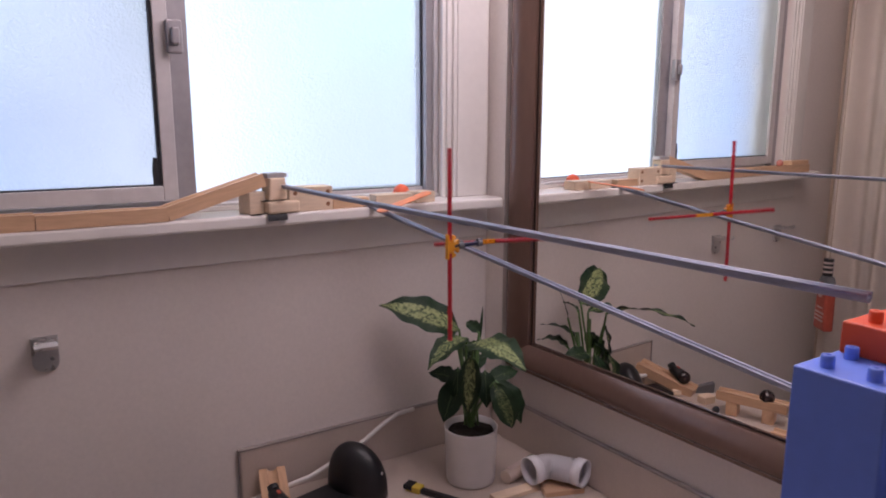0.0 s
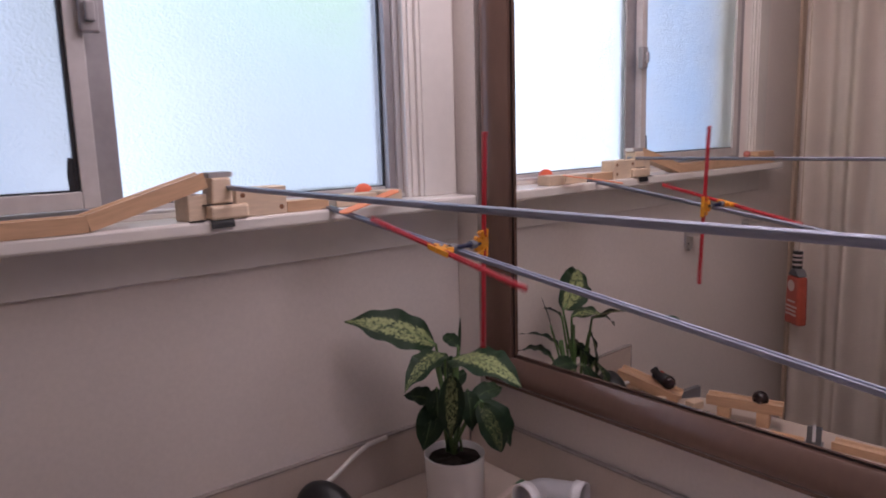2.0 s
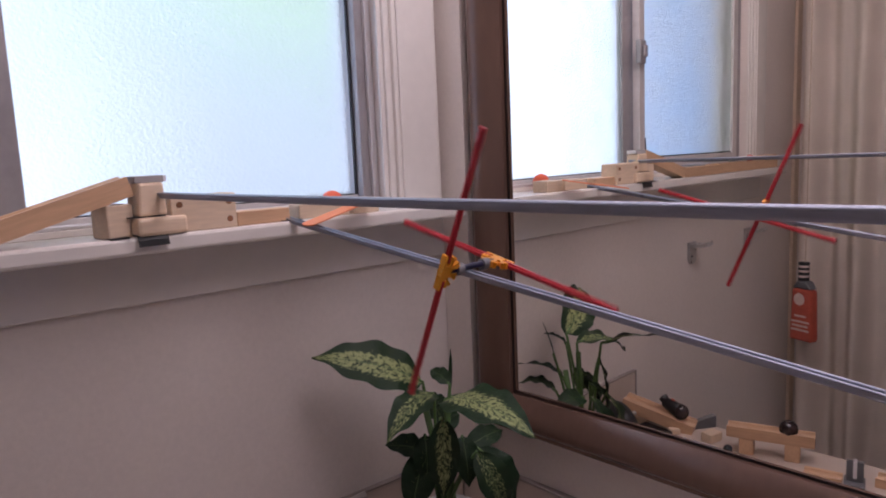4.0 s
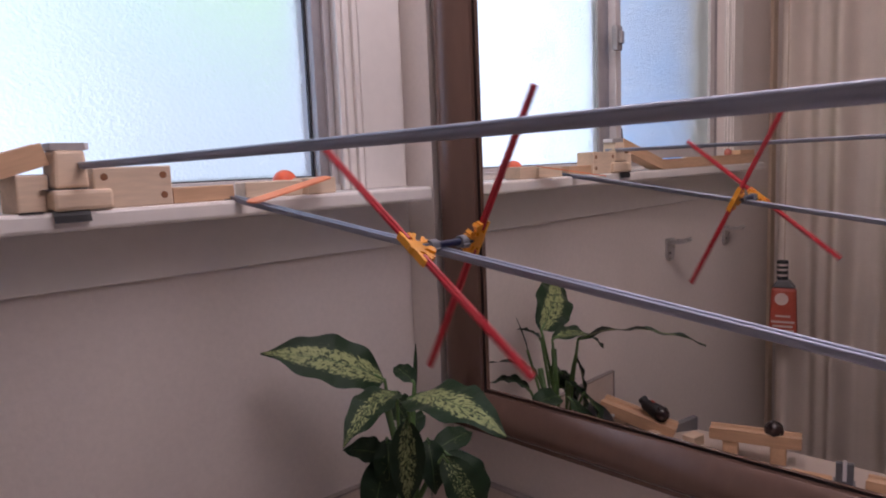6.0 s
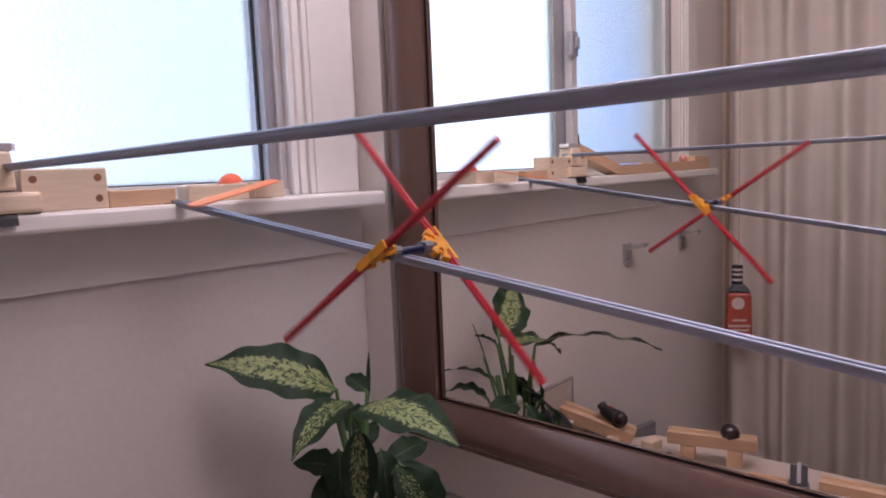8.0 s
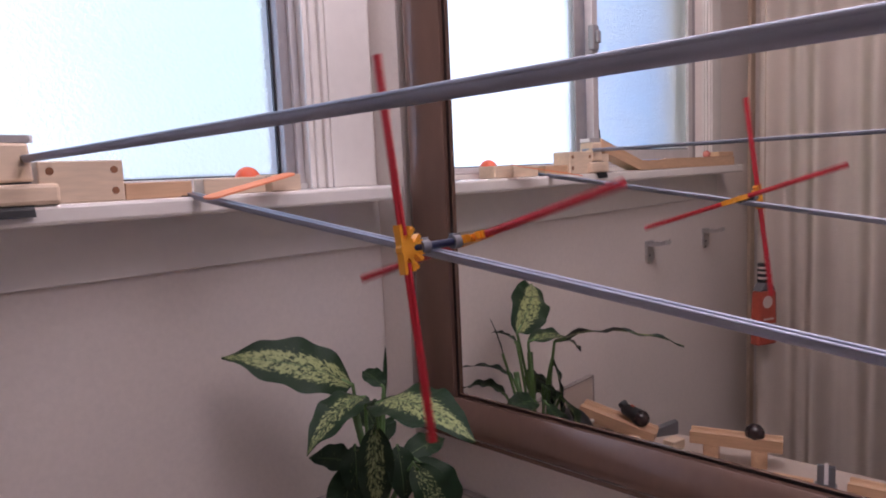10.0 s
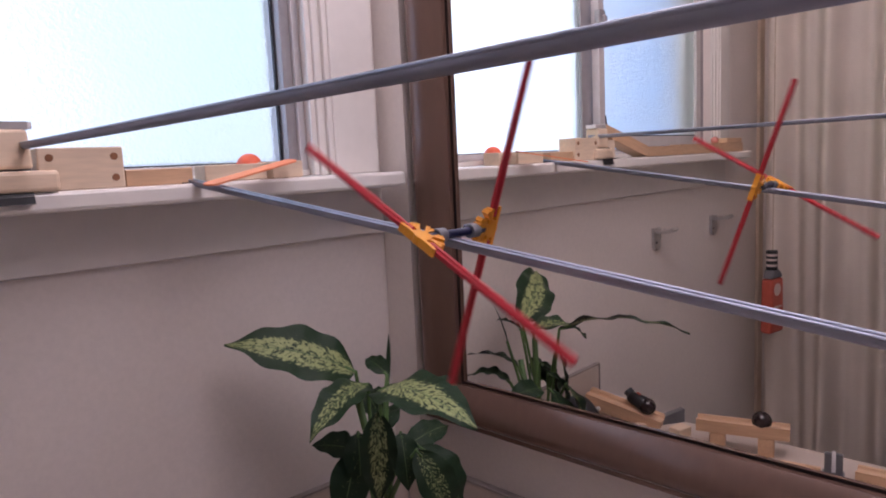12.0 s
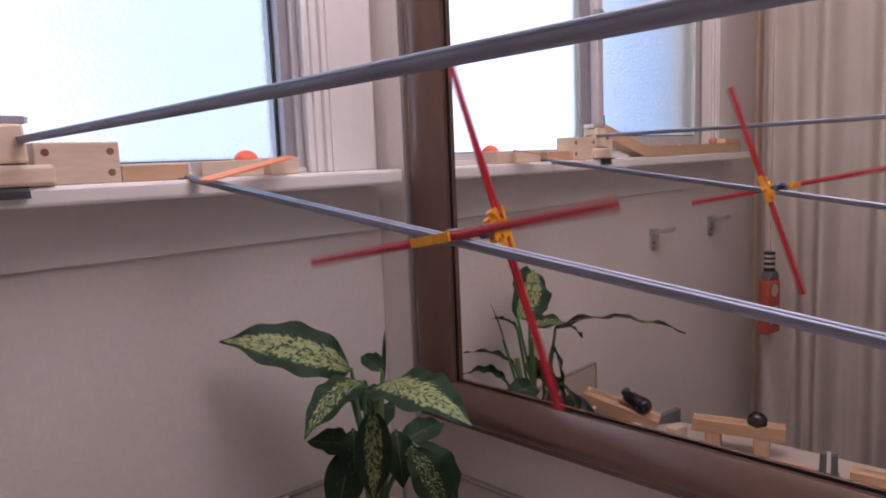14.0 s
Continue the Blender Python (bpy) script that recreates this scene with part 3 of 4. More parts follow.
LOW0, LOW1 = Vector((0.5478, 1.128, 1.3830)), Vector((0.6262, 0.225, 1.2625))
UP0, UP1 = Vector((0.3933, 1.122, 1.4215)), Vector((0.4245, 0.205, 1.4268))
rail([LOW0.lerp(LOW1, i / 12) for i in range(13)], 0.0095, 0.0085, "long galvanised steel rail sloping off the sill")
rail(arc_pts(UP0, UP1, 0.001, 12), 0.0078, 0.0075, "long galvanised steel rail from the box to the bricks")
t = part("tape_pad", boxes((-0.014, 0.014, -0.012, 0.012, 0, 0.001)), TAPE)
t.matrix_basis = pose(0.552, 1.112, SZ + 0.0002)
tagged(t, "black tape pad at the rail's end", "tape", "tape pads")


# ---- spinner ----
ARM, HALF, PHASE = 0.140, 0.0372, 80.5


def connector():
    """Half a snowflake of clips: straight back, spokes at every eighth of a turn."""
    bm = bmesh.new()
    cyl(bm, (0, -0.0031, 0), (0, 0.0031, 0), 0.0062, seg=14)
    for k in range(5):
        a = radians(-90 + 45 * k)
        m = Matrix.Rotation(-a, 4, 'Y')
        for s in (-1, 1):
            cube(bm, 0.005, 0.0165, -0.0031, 0.0031, s * 0.0034 - 0.0011, s * 0.0034 + 0.0011, m)
            cube(bm, 0.0125, 0.0165, -0.0031, 0.0031, s * 0.0042 - 0.0014, s * 0.0042 + 0.0014, m)
        cube(bm, 0.004, 0.0068, -0.0031, 0.0031, -0.003, 0.003, m)
    cube(bm, -0.0052, -0.0030, -0.0033, 0.0033, -0.0180, 0.0180)
    for k in range(4):
        a = radians(-67.5 + 45 * k)
        cube(bm, 0.0062, 0.0108, -0.0012, 0.0012, -0.0035, 0.0035, Matrix.Rotation(-a, 4, 'Y'))
    return bm


def rod_bm(z0, z1, r):
    """A rod with four ribs and thicker grip ends."""
    bm = bmesh.new()
    cube(bm, -r, r, -r * 0.36, r * 0.36, z0, z1)
    cube(bm, -r * 0.36, r * 0.36, -r, r, z0 + 0.0002, z1 - 0.0002)
    cyl(bm, (0, 0, z0), (0, 0, z1), r * 0.78, seg=10)
    for z in (z0, z1 - 0.004):
        cyl(bm, (0, 0, z + 0.0001), (0, 0, z + 0.0039), r * 1.05, seg=12)
    return bm


spinner = thing("toy_spinner", pose(0.565, 0.816, 1.35), "red and amber rod spinner rolling along the rail", "toy spinner")
ax = part("axle", cyl(bmesh.new(), (-HALF + 0.004, 0, 0), (HALF - 0.004, 0, 0), 0.0031, seg=14), BLUEROD, spinner, "dark navy axle rod")
for s in (-1, 1):
    c = cyl(bmesh.new(), (s * 0.0135, 0, 0), (s * 0.0225, 0, 0), 0.0054, seg=18)
    cube(c, s * 0.018 - 0.0045, s * 0.018 + 0.0045, -0.0022, 0.0022, 0.004, 0.0066)
    part("clip", c, GREYC, ax, "grey stop clip", 0.0004, seg=1)
for s, ph in ((-1, 0.0), (1, PHASE)):
    # the half snowflake opens towards the axle; red rods stand out along its straight back
    turn = Matrix.Rotation(radians(ph), 4, 'X') @ Matrix.Translation((s * HALF, 0, 0))
    if s > 0:
        turn = turn @ Matrix.Rotation(math.pi, 4, 'Z')
    cn = part("connector", connector(), YELLOW, spinner, "amber half-round rod connector")
    cn.matrix_basis = turn
    for e in (1, -1):
        r = part("rod", rod_bm(0.010, ARM, 0.0031), REDROD, spinner, "ribbed red plastic rod")
        r.matrix_basis = turn @ Matrix.Rotation(0 if e > 0 else math.pi, 4, 'X')


# ---- toy brick tower ----
def brick(m, nx, ny, h, material, label, pitch=0.0232):
    dx, dy = nx * pitch, ny * pitch
    t = thing("toy_brick", m, label, "toy brick", "toy bricks")
    part("body", boxes((0, dx, 0, dy, 0, h)), material, t, "", 0.0012)
    for i in range(nx):
        for j in range(ny):
            c = (pitch * (i + 0.5), pitch * (j + 0.5))
            bm = lathe(bmesh.new(), [(0.0035, h), (0.0035, h + 0.0060), (0.0032, h + 0.0066), (0.0015, h + 0.0066), (0.0013, h + 0.005)], 16)
            for vv in bm.verts:
                vv.co.x += c[0]
                vv.co.y += c[1]
            part("stud", bm, material, t, "", smooth=True)
    return t


TX, TY, TTOP = 0.3380, 0.1515, 1.4035
z = CZ
for i in range(5):
    h = (TTOP - 0.088 - CZ) / 5
    brick(pose(TX, TY, z), 4, 2, h - 0.0002, BLUE2 if i % 2 else BLUE, "tall blue toy brick in a tower on the counter")
    z += h
brick(pose(TX, TY, z), 4, 2, 0.088, BLUE, "tall blue toy brick at the tower's top")
brick(pose(TX + 0.0400, TY - 0.002, TTOP), 2, 2, 0.0178, ORANGE, "orange toy brick on the blue tower")
z = CZ
for i in range(5):
    h = (1.352 - CZ) / 5
    brick(pose(TX + 0.012, TY - 0.0475, z), 4, 2, h - 0.0002, BLUE2, "deep blue toy brick in a second tower")
    z += h
block("wooden_block", pose(TX + 0.078, TY + 0.004, TTOP + 0.0248, 0, 0, 3), 0.026, 0.030, 0.022, PALE, "pale wooden block on the orange brick", 0.0015)


# ---- plant ----
PLX, PLY = 0.717, 1.02
pot = thing("flower_pot", pose(PLX - 0.010, PLY - 0.012, CZ), "white ceramic pot holding a leafy plant", "flower pot")
part("pot", lathe(bmesh.new(), [(0.0, 0.0), (0.042, 0.0), (0.045, 0.002), (0.0465, 0.006), (0.0495, 0.104), (0.0505, 0.106), (0.050, 0.108), (0.047, 0.107), (0.0405, 0.09), (0.0, 0.09)], 48), CERAMIC, pot, smooth=True)
bm = lathe(bmesh.new(), [(0.0435, 0.097), (0.03, 0.1), (0.015, 0.101), (0.0, 0.102)], 32)
for vv in bm.verts:
    vv.co.z += 0.004 * noise.noise(vv.co * 90)
part("soil", bm, SOIL, pot, "dark potting soil")

plant = thing("potted_plant", pose(PLX, PLY, CZ + 0.101), "leafy green plant with cream flecked leaves", "plant")


def leaf(base, tip, width, face, arch=0.02, curl=0.25, root=None, material=None):
    """A pointed blade from base to tip, folded a little along its midrib, on a stalk from the soil."""
    inv = Vector((PLX, PLY, CZ + 0.101))
    a, b, face = Vector(base) - inv, Vector(tip) - inv, Vector(face)
    bm = bmesh.new()
    uvl = bm.loops.layers.uv.new("UVMap")
    n, k = 22, 8
    d = b - a
    side0 = d.cross(face).normalized()
    up0 = side0.cross(d).normalized()
    uvs, grid = {}, []
    for i in range(n + 1):
        f = i / n
        p = a + d * f + up0 * (arch * 4 * f * (1 - f) * (1.15 - 0.3 * f))
        w = width * 0.5 * (math.sin(math.pi * min(1, f ** 0.78)) ** 0.75) * (1.0 if f < 0.75 else 1 - 0.55 * ((f - 0.75) / 0.25) ** 1.5) + 0.0004
        row = []
        for j in range(k + 1):
            s = 2 * j / k - 1
            ripple = 0.055 * width * math.sin(f * 21 + (1.4 if s > 0 else 0) + width * 300) * abs(s) ** 2
            q = p + side0 * (w * s) + up0 * (curl * w * abs(s) ** 1.3 + ripple)
            vtx = bm.verts.new(q)
            uvs[vtx] = ((s + 1) / 2, f)
            row.append(vtx)
        grid.append(row)
    for r0, r1 in zip(grid, grid[1:]):
        for j in range(k):
            fc = bm.faces.new((r0[j], r0[j + 1], r1[j + 1], r1[j]))
            for lp in fc.loops:
                lp[uvl].uv = uvs[lp.vert]
    ob = part("leaf", bm, material or LEAF, plant, smooth=True)
    r0 = Vector(root) - inv if root else Vector((0.010 * math.sin(a.x * 400), 0.010 * math.cos(a.y * 400), -0.002))
    mid = r0.lerp(a, 0.55) + Vector((0, 0, 0.012))
    pts = [r0 * (1 - t) ** 2 + mid * 2 * t * (1 - t) + a * t * t for t in np.linspace(0, 1, 9)] + [a + d * 0.1 + up0 * arch * 0.36]
    sb = bmesh.new()
    sweep(sb, pts, ring(0.0023, 8), ups=(0.3, 0.8, 0.2))
    part("stalk", sb, STEM, plant, "slender green stalk", smooth=True)
    return ob


TOCAM = Vector((-0.5, -0.8, 0.35))
leaf((0.7114, 1.056, 1.138), (0.5765, 1.120, 1.1915), 0.071, (-0.16, -0.68, 0.71), 0.016, 0.10)
leaf((0.700, 0.995, 1.130), (0.669, 0.807, 1.1435), 0.070, (-0.22, 0.08, 0.97), 0.018, 0.06)
leaf((0.713, 1.034, 1.127), (0.609, 1.004, 1.095), 0.048, (-0.42, -0.34, 0.84), 0.017, 0.16, material=LEAF_MID)
leaf((0.700, 1.001, 1.103), (0.692, 0.998, 0.996), 0.042, (-0.56, -0.83, 0.1), 0.008, 0.2, material=LEAF_MID)
leaf((0.701, 1.044, 1.041), (0.650, 1.068, 1.060), 0.038, (-0.35, -0.45, 0.82), 0.008, 0.2, material=LEAF_DARK)
leaf((0.695, 1.036, 1.071), (0.683, 1.020, 1.011), 0.037, TOCAM, 0.012, 0.3, material=LEAF_DARK)
leaf((0.693, 1.040, 1.047), (0.658, 1.028, 0.975), 0.047, TOCAM, 0.014, 0.3, material=LEAF_DARK)
leaf((0.741, 1.003, 1.047), (0.816, 1.007, 1.051), 0.034, (-0.35, -0.55, 0.75), 0.008, 0.2, material=LEAF_DARK)
leaf((0.728, 0.968, 1.058), (0.754, 0.944, 0.972), 0.046, (-0.35, -0.9, 0.25), 0.016, 0.3, material=LEAF_FAINT)
leaf((0.745, 0.985, 1.052), (0.778, 0.950, 0.973), 0.042, (0.0, -0.95, 0.35), 0.018, 0.3, material=LEAF_DARK)
leaf((0.742, 1.034, 1.131), (0.7455, 1.079, 1.143), 0.024, (-0.45, -0.3, 0.84), 0.005, 0.3, material=LEAF_DARK)
leaf((0.738, 1.045, 1.072), (0.767, 1.122, 1.086), 0.040, (-0.3, -0.1, 0.95), 0.010, 0.2, material=LEAF_DARK)
leaf((0.752, 1.050, 1.050), (0.786, 1.110, 1.058), 0.040, (-0.1, -0.1, 1), 0.012, 0.2, material=LEAF_DARK)
leaf((0.730, 0.998, 1.070), (0.716, 0.972, 1.010), 0.034, TOCAM, 0.010, 0.3, material=LEAF_DARK)
leaf((0.7545, 1.050, 1.110), (0.770, 1.062, 1.172), 0.005, TOCAM, 0.001, 0.6, material=LEAF_DARK)
for dx, dy, hh in ((-0.004, 0.010, 0.150), (0.012, 0.012, 0.125)):
    sb = bmesh.new()
    sweep(sb, [(dx, dy, -0.003), (dx * 1.3, dy, hh * 0.5), (dx * 2 - 0.008, dy * 2, hh)], ring(0.0045, 9), ups=(0.3, 0.9, 0.1))
    part("stem", sb, STEM, plant, "upright fleshy green stem", smooth=True)


# ---- hooks and shower end ----
def hook(x, z):
    h = thing("robe_hook", pose(x, WY, z), "brushed steel robe hook on the wall", "hook", "robe hooks")
    bm = bmesh.new()
    ol = [(0.018, 0.026), (-0.018, 0.026), (-0.018, -0.014)] + [(-0.018 * math.cos(a), -0.014 - 0.014 * math.sin(a)) for a in (0.5, 1.0, 1.57, 2.14, 2.64)] + [(0.018, -0.014)]
    f = bm.faces.new([bm.verts.new((px, 0, pz)) for px, pz in ol])
    ex = bmesh.ops.extrude_face_region(bm, geom=[f])
    for g in ex["geom"]:
        if isinstance(g, bmesh.types.BMVert):
            g.co.y -= 0.007
    part("plate", bm, CHROME, h, "", 0.0012)
    bm = bmesh.new()
    sweep(bm, [(0, -0.005, 0.018), (0, -0.030, 0.019), (0, -0.044, 0.021), (0, -0.050, 0.026)], [(-0.015, -0.004), (0.015, -0.004), (0.015, 0.004), (-0.015, 0.004)])
    part("arm", bm, CHROME, h, "", 0.0016)
    part("screw", cyl(bmesh.new(), (0.008, -0.009, -0.008), (0.008, -0.006, -0.008), 0.003, seg=12), GREYP, h, "dark screw head")
    return h


hook(0.0385, 1.184)
hook(-0.295, 1.184)

cur = thing("shower_curtain", pose(-0.47, 0, 0), "cream cloth shower curtain hanging in soft folds", "curtain")
bm = bmesh.new()
NY, NZ = 260, 6
grid = []
for i in range(NY + 1):
    f = i / NY
    yy = 1.072 - 1.9 * f
    row = []
    for j in range(NZ + 1):
        g = j / NZ
        amp = 0.020 + 0.016 * g
        xx = amp * math.sin(yy * 48 + 1.1 * math.sin(yy * 9)) + 0.45 * amp * math.sin(yy * 101 + 2 + g) + 0.012 * math.sin(yy * 7)
        row.append(bm.verts.new((xx, yy + 0.01 * math.sin(yy * 30) * g, 2.02 - 1.9 * g)))
    grid.append(row)
for r0, r1 in zip(grid, grid[1:]):
    for j in range(NZ):
        bm.faces.new((r0[j], r0[j + 1], r1[j + 1], r1[j]))
bmesh.ops.solidify(bm, geom=bm.faces[:], thickness=0.0015)
part("cloth", bm, CURTAIN, cur, smooth=True)
part("curtain_rod", cyl(bmesh.new(), (0, 1.16, 2.035), (0, -1.6, 2.035), 0.012), CHROME, cur, "steel curtain rod", smooth=True)

# a flat red bottle that turns slowly on its cord
BTL = (-0.392, 1.040, 0.885)
btl = thing("hanging_bottle", pose(*BTL, 0, 0, 70), "flat red plastic bottle hanging and turning on a cord", "bottle")
bm = boxes((-0.036, 0.036, -0.016, 0.016, 0, 0.150))
for vv in bm.verts:
    if vv.co.z > 0.1:
        vv.co.x *= 0.86
part("bottle_body", bm, REDPACK, btl, "", 0.008)
bm = boxes((-0.030, 0.030, -0.0145, 0.0145, 0.1502, 0.172))
for vv in bm.verts:
    if vv.co.z > 0.16:
        vv.co.x *= 0.45
part("shoulder", bm, GREYP, btl, "grey sloping shoulder", 0.004)
part("cap", cyl(bmesh.new(), (0.004, 0, 0.1722), (0.004, 0, 0.224), 0.0145, seg=18), BLACKP, btl, "black cap", 0.001)
for zz2 in (0.182, 0.197, 0.210):
    part("cap_band", cyl(bmesh.new(), (0.004, 0, zz2), (0.004, 0, zz2 + 0.006), 0.0150, seg=18), LABELW, btl, "pale band")
for f2 in (-1, 1):
    part("round_label", cyl(bmesh.new(), (0.004, f2 * 0.0162, 0.120), (0.004, f2 * 0.0170, 0.120), 0.017, seg=24), LABELW, btl, "pale round label")
    for w2, zz2 in ((0.056, 0.030), (0.050, 0.042), (0.058, 0.054), (0.036, 0.070)):
        part("label_bar", boxes((-w2 / 2, w2 / 2, f2 * 0.0166 - 0.0004, f2 * 0.0166 + 0.0004, zz2, zz2 + 0.0055)), LABELW, btl, "pale printed bar")
part("cord", cyl(bmesh.new(), (0.0, 0.0, 0.22), (0.0, 0.0, 1.05), 0.0016, seg=8), TAN, btl, "thin tan hanging cord")

# ---- clutter on the counter ----
bm = ball(bmesh.new(), (0, 0, 0), 1, (1, 1, 1), 36, 20)
for vv in bm.verts:
    vv.co = Vector((vv.co.x * 0.060, vv.co.y * 0.038, max(0, vv.co.z) ** 0.72 * 0.093 * (1.0 - 0.10 * vv.co.x)))
sp = part("dome_speaker", bm, BLACKP, smooth=True)
part("mark", boxes((0.0525, 0.0540, -0.004, -0.001, 0.030, 0.050)), PVC, sp, "small white mark")
sp.matrix_basis = pose(0.506, 1.082, CZ, 0, 0, -58)
tagged(sp, "matt black domed gadget with a small white mark", "speaker")
bp = part("dark_tray", boxes((-0.055, 0.055, -0.035, 0.035, 0, 0.012)), BLACKP, None, "", 0.003)
bp.matrix_basis = pose(0.435, 1.075, CZ, 0, 0, 12)
tagged(bp, "flat dark tray on the counter", "tray")
bm = bmesh.new()
cp = [(0.665, 1.150, 0.955), (0.625, 1.146, 0.955), (0.59, 1.14, 0.945), (0.55, 1.135, 0.925), (0.49, 1.128, 0.905), (0.43, 1.12, 0.890), (0.37, 1.118, 0.884), (0.32, 1.115, 0.880), (0.285, 1.10, 0.86)]
sweep(bm, cp, ring(0.0042, 10), ups=(0.1, 0.3, 1))
cb = part("power_cable", bm, CABLE, smooth=True)
tagged(cb, "white power cable draped over the splashback", "cable")
rz = thing("small_cutter", pose(0.600, 1.016, CZ + 0.0002, 0, 0, -62), "yellow and black cutting tool lying on the counter", "hand tool")
part("handle", boxes((0.0, 0.085, -0.006, 0.006, 0, 0.009)), BLACKP, rz, "black handle", 0.002)
part("head", boxes((-0.026, 0.004, -0.010, 0.010, 0, 0.012)), YTOOL, rz, "yellow head", 0.002)
part("blade_guard", boxes((-0.030, -0.012, -0.0105, 0.0105, 0.004, 0.0125)), BLACKP, rz, "black guard", 0.001)
tb = thing("small_tube", pose(0.788, 0.964, CZ + 0.0142, 0, 0, 14), "pale tube with a green cap lying down", "tube")
part("tube", cyl(bmesh.new(), (-0.04, 0, 0), (0.03, 0, 0), 0.0125, 0.0135, seg=20), PINK, tb, "", 0.001)
part("cap", cyl(bmesh.new(), (0.03, 0, 0), (0.047, 0, 0), 0.014, seg=20), GREENCAP, tb, "dark green cap", 0.001)
part("print_bar", boxes((-0.03, 0.015, -0.006, 0.006, 0.0128, 0.0136)), LABELW, tb, "pale printed bar")
# elbow: two sockets joined by a bend
bm = bmesh.new()
pth = [(-0.052, 0.0, 0)] + [(-0.022 + 0.022 * math.sin(a), -0.022 + 0.022 * math.cos(a), 0) for a in np.linspace(0, 1.2, 7)] + [(0.026, -0.052, 0)]
sweep(bm, pth, ring(0.0230, 24), closed_shape=True, caps=False)
bmesh.ops.solidify(bm, geom=bm.faces[:], thickness=0.0022)
el = thing("pipe_elbow", pose(0.828, 0.915, CZ + 0.0362, 0, 0, -2), "white plastic pipe elbow on the counter", "pipe fitting")
part("bend", bm, PVC, el, smooth=True)
for a, b in (((-0.054, 0.0, 0), (-0.036, 0.0, 0)), ((0.0215, -0.043, 0), (0.0275, -0.060, 0))):
    cb2 = cyl(bmesh.new(), a, b, 0.0258, seg=28, caps=False)
    bmesh.ops.solidify(cb2, geom=cb2.faces[:], thickness=0.003)
    part("collar", cb2, PVC, el, smooth=True)
block("wooden_block", pose(0.826, 0.890, CZ, 0, 0, -20), 0.075, 0.055, 0.010, BEECH, "flat reddish wooden piece beside the elbow", 0.001)
block("wooden_block", pose(0.745, 0.917, CZ, 0, 0, -4), 0.100, 0.024, 0.008, PALE, "flat pale wooden piece on the counter", 0.001)

# pieces on the counter's front part
track(pose(0.370, 1.154, 0.8895, 0, 14.6, -103.4), 0.152, "sloping beech track on the counter", "counter track pieces", w=0.046)
block("wooden_block", pose(0.361, 1.115, CZ, 0, 0, -13), 0.030, 0.030, 0.0215, PALE, "pale wooden block under the sloping track")
c = thing("toy_capsule", pose(0.3475, 1.047, 0.9025, 0, 18, -84), "black toy capsule with a dark round lens", "toy")
part("body", cyl(bmesh.new(), (-0.026, 0, 0), (0.012, 0, 0), 0.0105, 0.0160, seg=22), BLACKP, c, "", 0.003, True)
part("lens", ball(bmesh.new(), (0.016, 0, 0), 0.0165), MARBLE, c, "shiny dark lens ball", smooth=True)
part("tail", cyl(bmesh.new(), (-0.033, 0, 0.008), (-0.024, 0, 0.004), 0.0095, seg=16), BLACKP, c, "", 0.002)
part("stripe", boxes((-0.012, -0.004, -0.003, 0.003, 0.0142, 0.0152)), REDPACK, c, "dull red mark")
wg = boxes((-0.024, 0.024, -0.007, 0.007, 0, 0.027))
for vv in wg.verts:
    if vv.co.z > 0.02 and vv.co.x > 0:
        vv.co.z = 0.016
wgo = part("grey_wedge", wg, GREYP, None, "", 0.001)
wgo.matrix_basis = pose(0.303, 1.003, CZ, 0, 0, 34)
tagged(wgo, "grey plastic wedge lying on the counter", "wedge")
block("wooden_block", pose(0.357, 0.962, CZ, 0, 0, 12), 0.034, 0.026, 0.019, PALE, "small pale wooden block on the counter")
block("wooden_block", pose(0.371, 1.036, CZ, 0, 0, 32), 0.020, 0.020, 0.011, PALE, "small pale wooden block by the track")
track(pose(0.3755, 0.922, 0.8895, 0, 0, -105.7), 0.151, "level beech track raised on blocks", "counter track pieces", h=0.021)
block("wooden_block", pose(0.366, 0.888, CZ, 0, 0, -16), 0.030, 0.026, 0.0322, BEECH, "small beech block under a track")
block("wooden_block", pose(0.345, 0.812, CZ, 0, 0, -16), 0.032, 0.026, 0.0322, BEECH, "small beech block under a track")
o = part("dark_marble", ball(bmesh.new(), (0, 0, 0), 0.0165), MARBLE, smooth=True)
o.matrix_basis = pose(0.3480, 0.819, 0.9160)
tagged(o, "large shiny dark marble on the track", "ball")
o = part("black_bead", ball(bmesh.new(), (0, 0, 0), 0.0085), BLACKP, smooth=True)
o.matrix_basis = pose(0.394, 0.913, CZ + 0.0085)
tagged(o, "small black bead on the counter", "ball")
cl = thing("upright_clip", pose(0.378, 0.699, CZ, 0, 0, -14), "dark grey upright clip with a pale stripe", "clip")
part("clip_base", boxes((-0.020, 0.020, -0.016, 0.016, 0, 0.006)), GREYP, cl, "", 0.001)
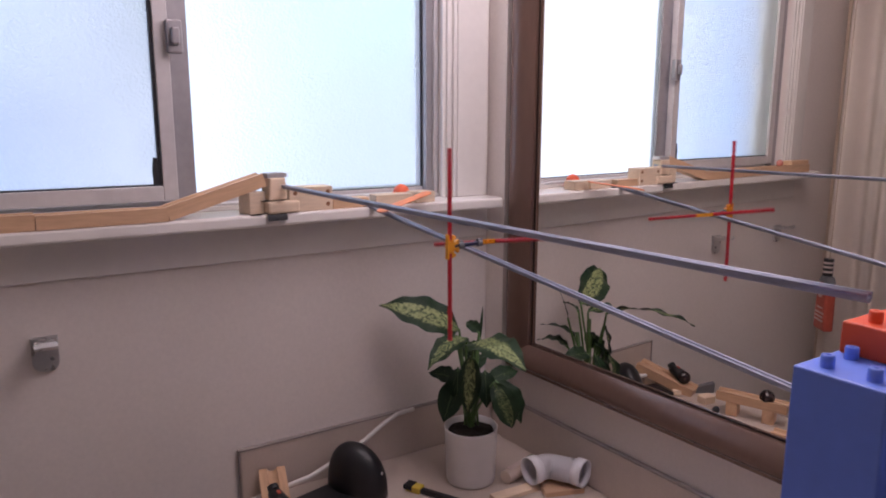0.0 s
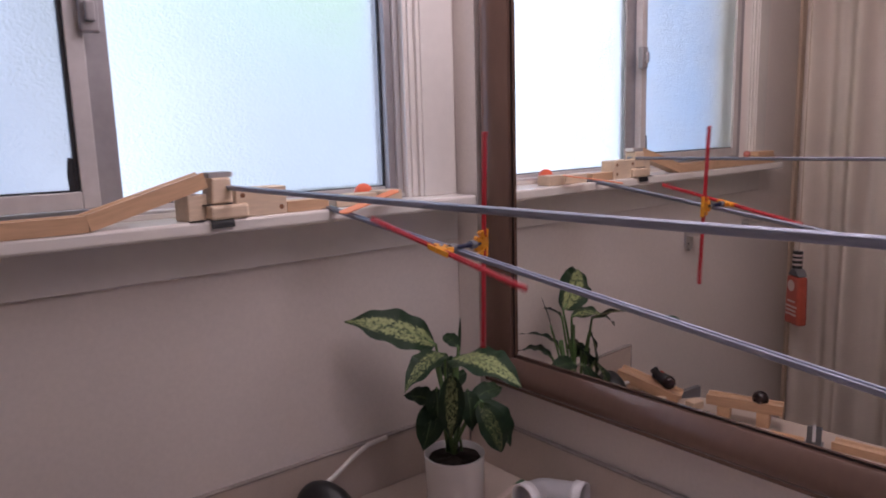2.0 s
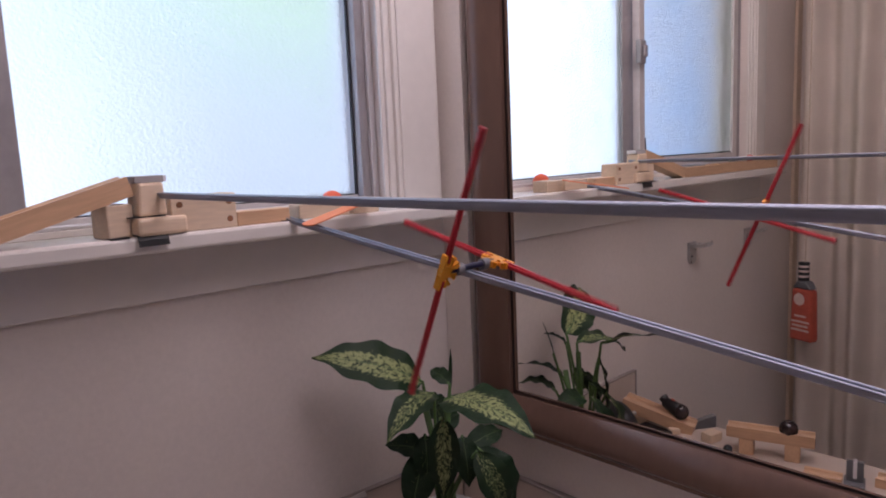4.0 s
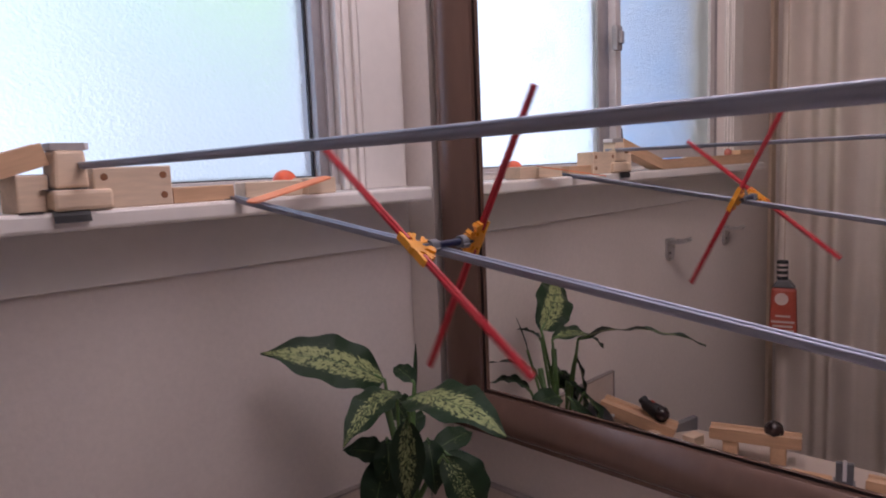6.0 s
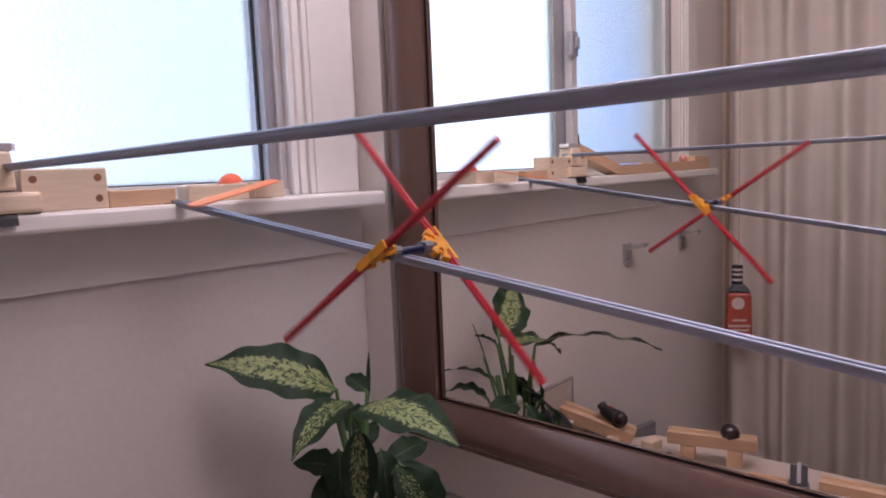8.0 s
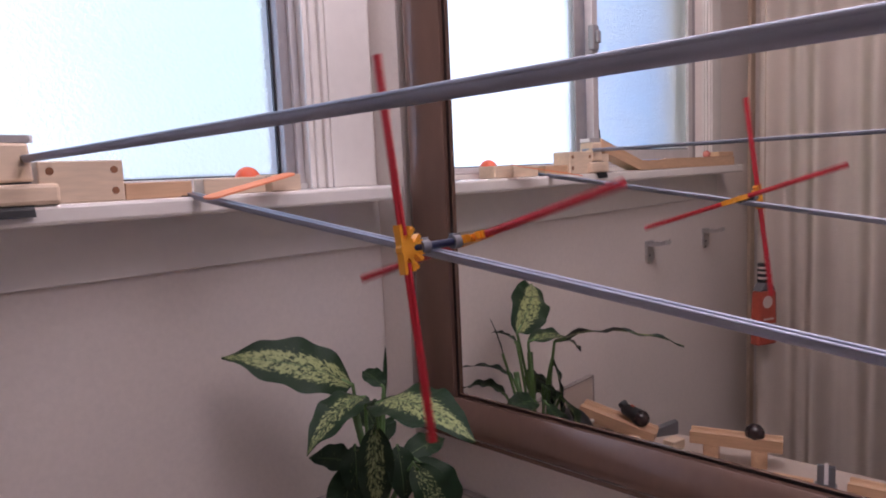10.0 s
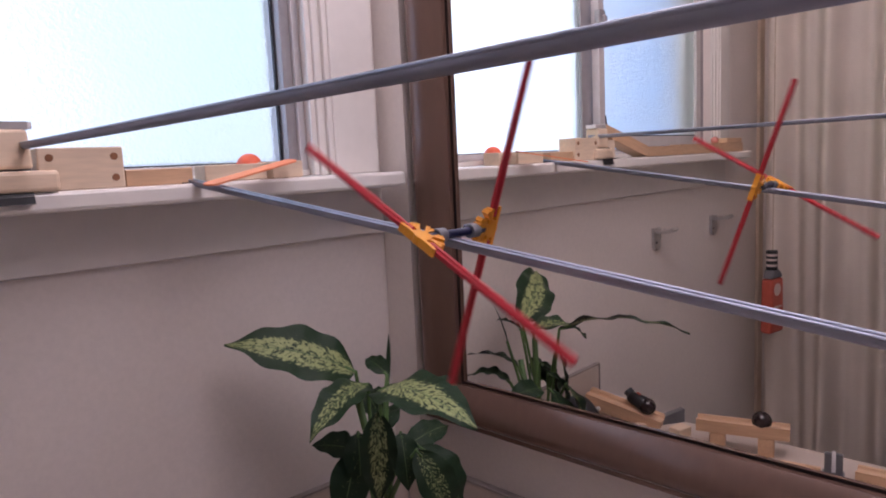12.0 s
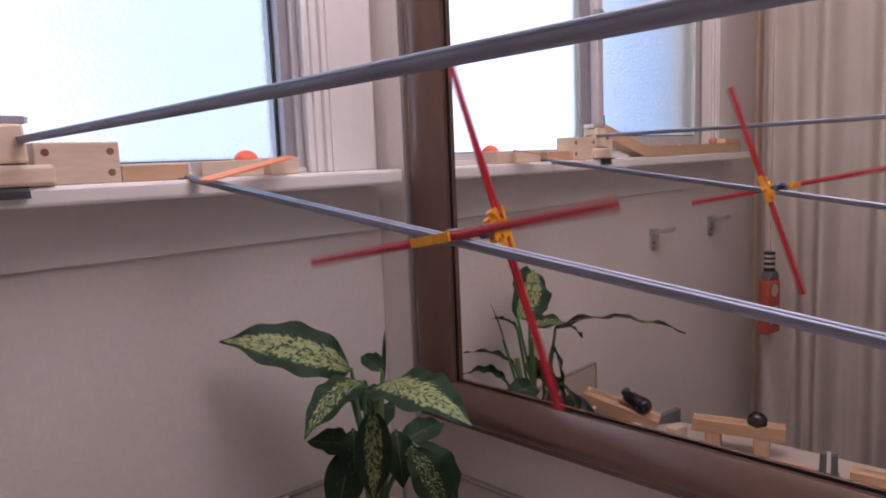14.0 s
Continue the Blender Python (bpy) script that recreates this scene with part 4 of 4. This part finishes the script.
part("clip_plate", boxes((-0.004, 0.004, -0.013, 0.013, 0.006, 0.042)), GREYP, cl, "", 0.001)
part("stripe", boxes((0.0042, 0.0052, -0.003, 0.003, 0.012, 0.048)), PVC, cl, "pale stripe")
track(pose(0.398, 0.775, CZ, 0, 0, -100), 0.06, "short beech track piece on the counter", "counter track pieces", h=0.012)
track(pose(0.352, 0.672, CZ, 0, 0, -94), 0.26, "long beech track piece on the counter", "counter track pieces", h=0.016)


# ---- movement ----
def motions():
    # seconds, turn of the axle in degrees
    turns = [
        (0.0, -8.3), (0.5, 62.5), (1.0, 133.1), (1.5, 203.6), (2.0, 274.0),
        (2.5, 344.4), (3.0, 414.8), (3.5, 485.2), (4.0, 555.7), (4.5, 626.3),
        (5.0, 697.2), (5.5, 768.2), (6.0, 839.5), (6.5, 911.1), (7.0, 983.0),
        (7.5, 1055.4), (8.0, 1128.2), (8.5, 1201.5), (9.0, 1275.3), (9.5, 1349.6),
        (10.0, 1424.6), (10.5, 1500.3), (11.0, 1576.6), (11.5, 1653.7), (12.0, 1731.6),
        (12.5, 1810.3), (13.0, 1889.9), (13.5, 1970.4), (14.0, 2051.9),
    ]
    fw = (LOW1 - LOW0).normalized()
    u = Vector((0.9976, 0.0697, 0.0)).normalized()
    up = u.cross(fw).normalized()
    if up.z < 0:
        up = -up
    y = up.cross(u)
    start = Matrix((u, y, up)).transposed().to_4x4()
    rows = []
    for t, a in turns:
        s = 0.299 + 0.0000558 * (a + 8.3)
        c = LOW0 + fw * s + up * 0.0052 + u * 0.0040
        rows.append((t, Matrix.Translation(c) @ start @ Matrix.Rotation(radians(a), 4, 'X')))
    walk(spinner, rows)
    # seconds, heading of the bottle in degrees
    walk(btl, [(t, pose(*BTL, 0, 0, a)) for t, a in ((0.0, 130.0), (1.5, 127.0), (3.0, 124.0), (4.2, 106.0), (5.5, 84.0), (6.5, 72.0), (7.5, 66.0), (8.2, 60.0), (9.3, 38.0), (10.5, 18.0), (12.0, 10.0), (14.0, 8.0))])


motions()
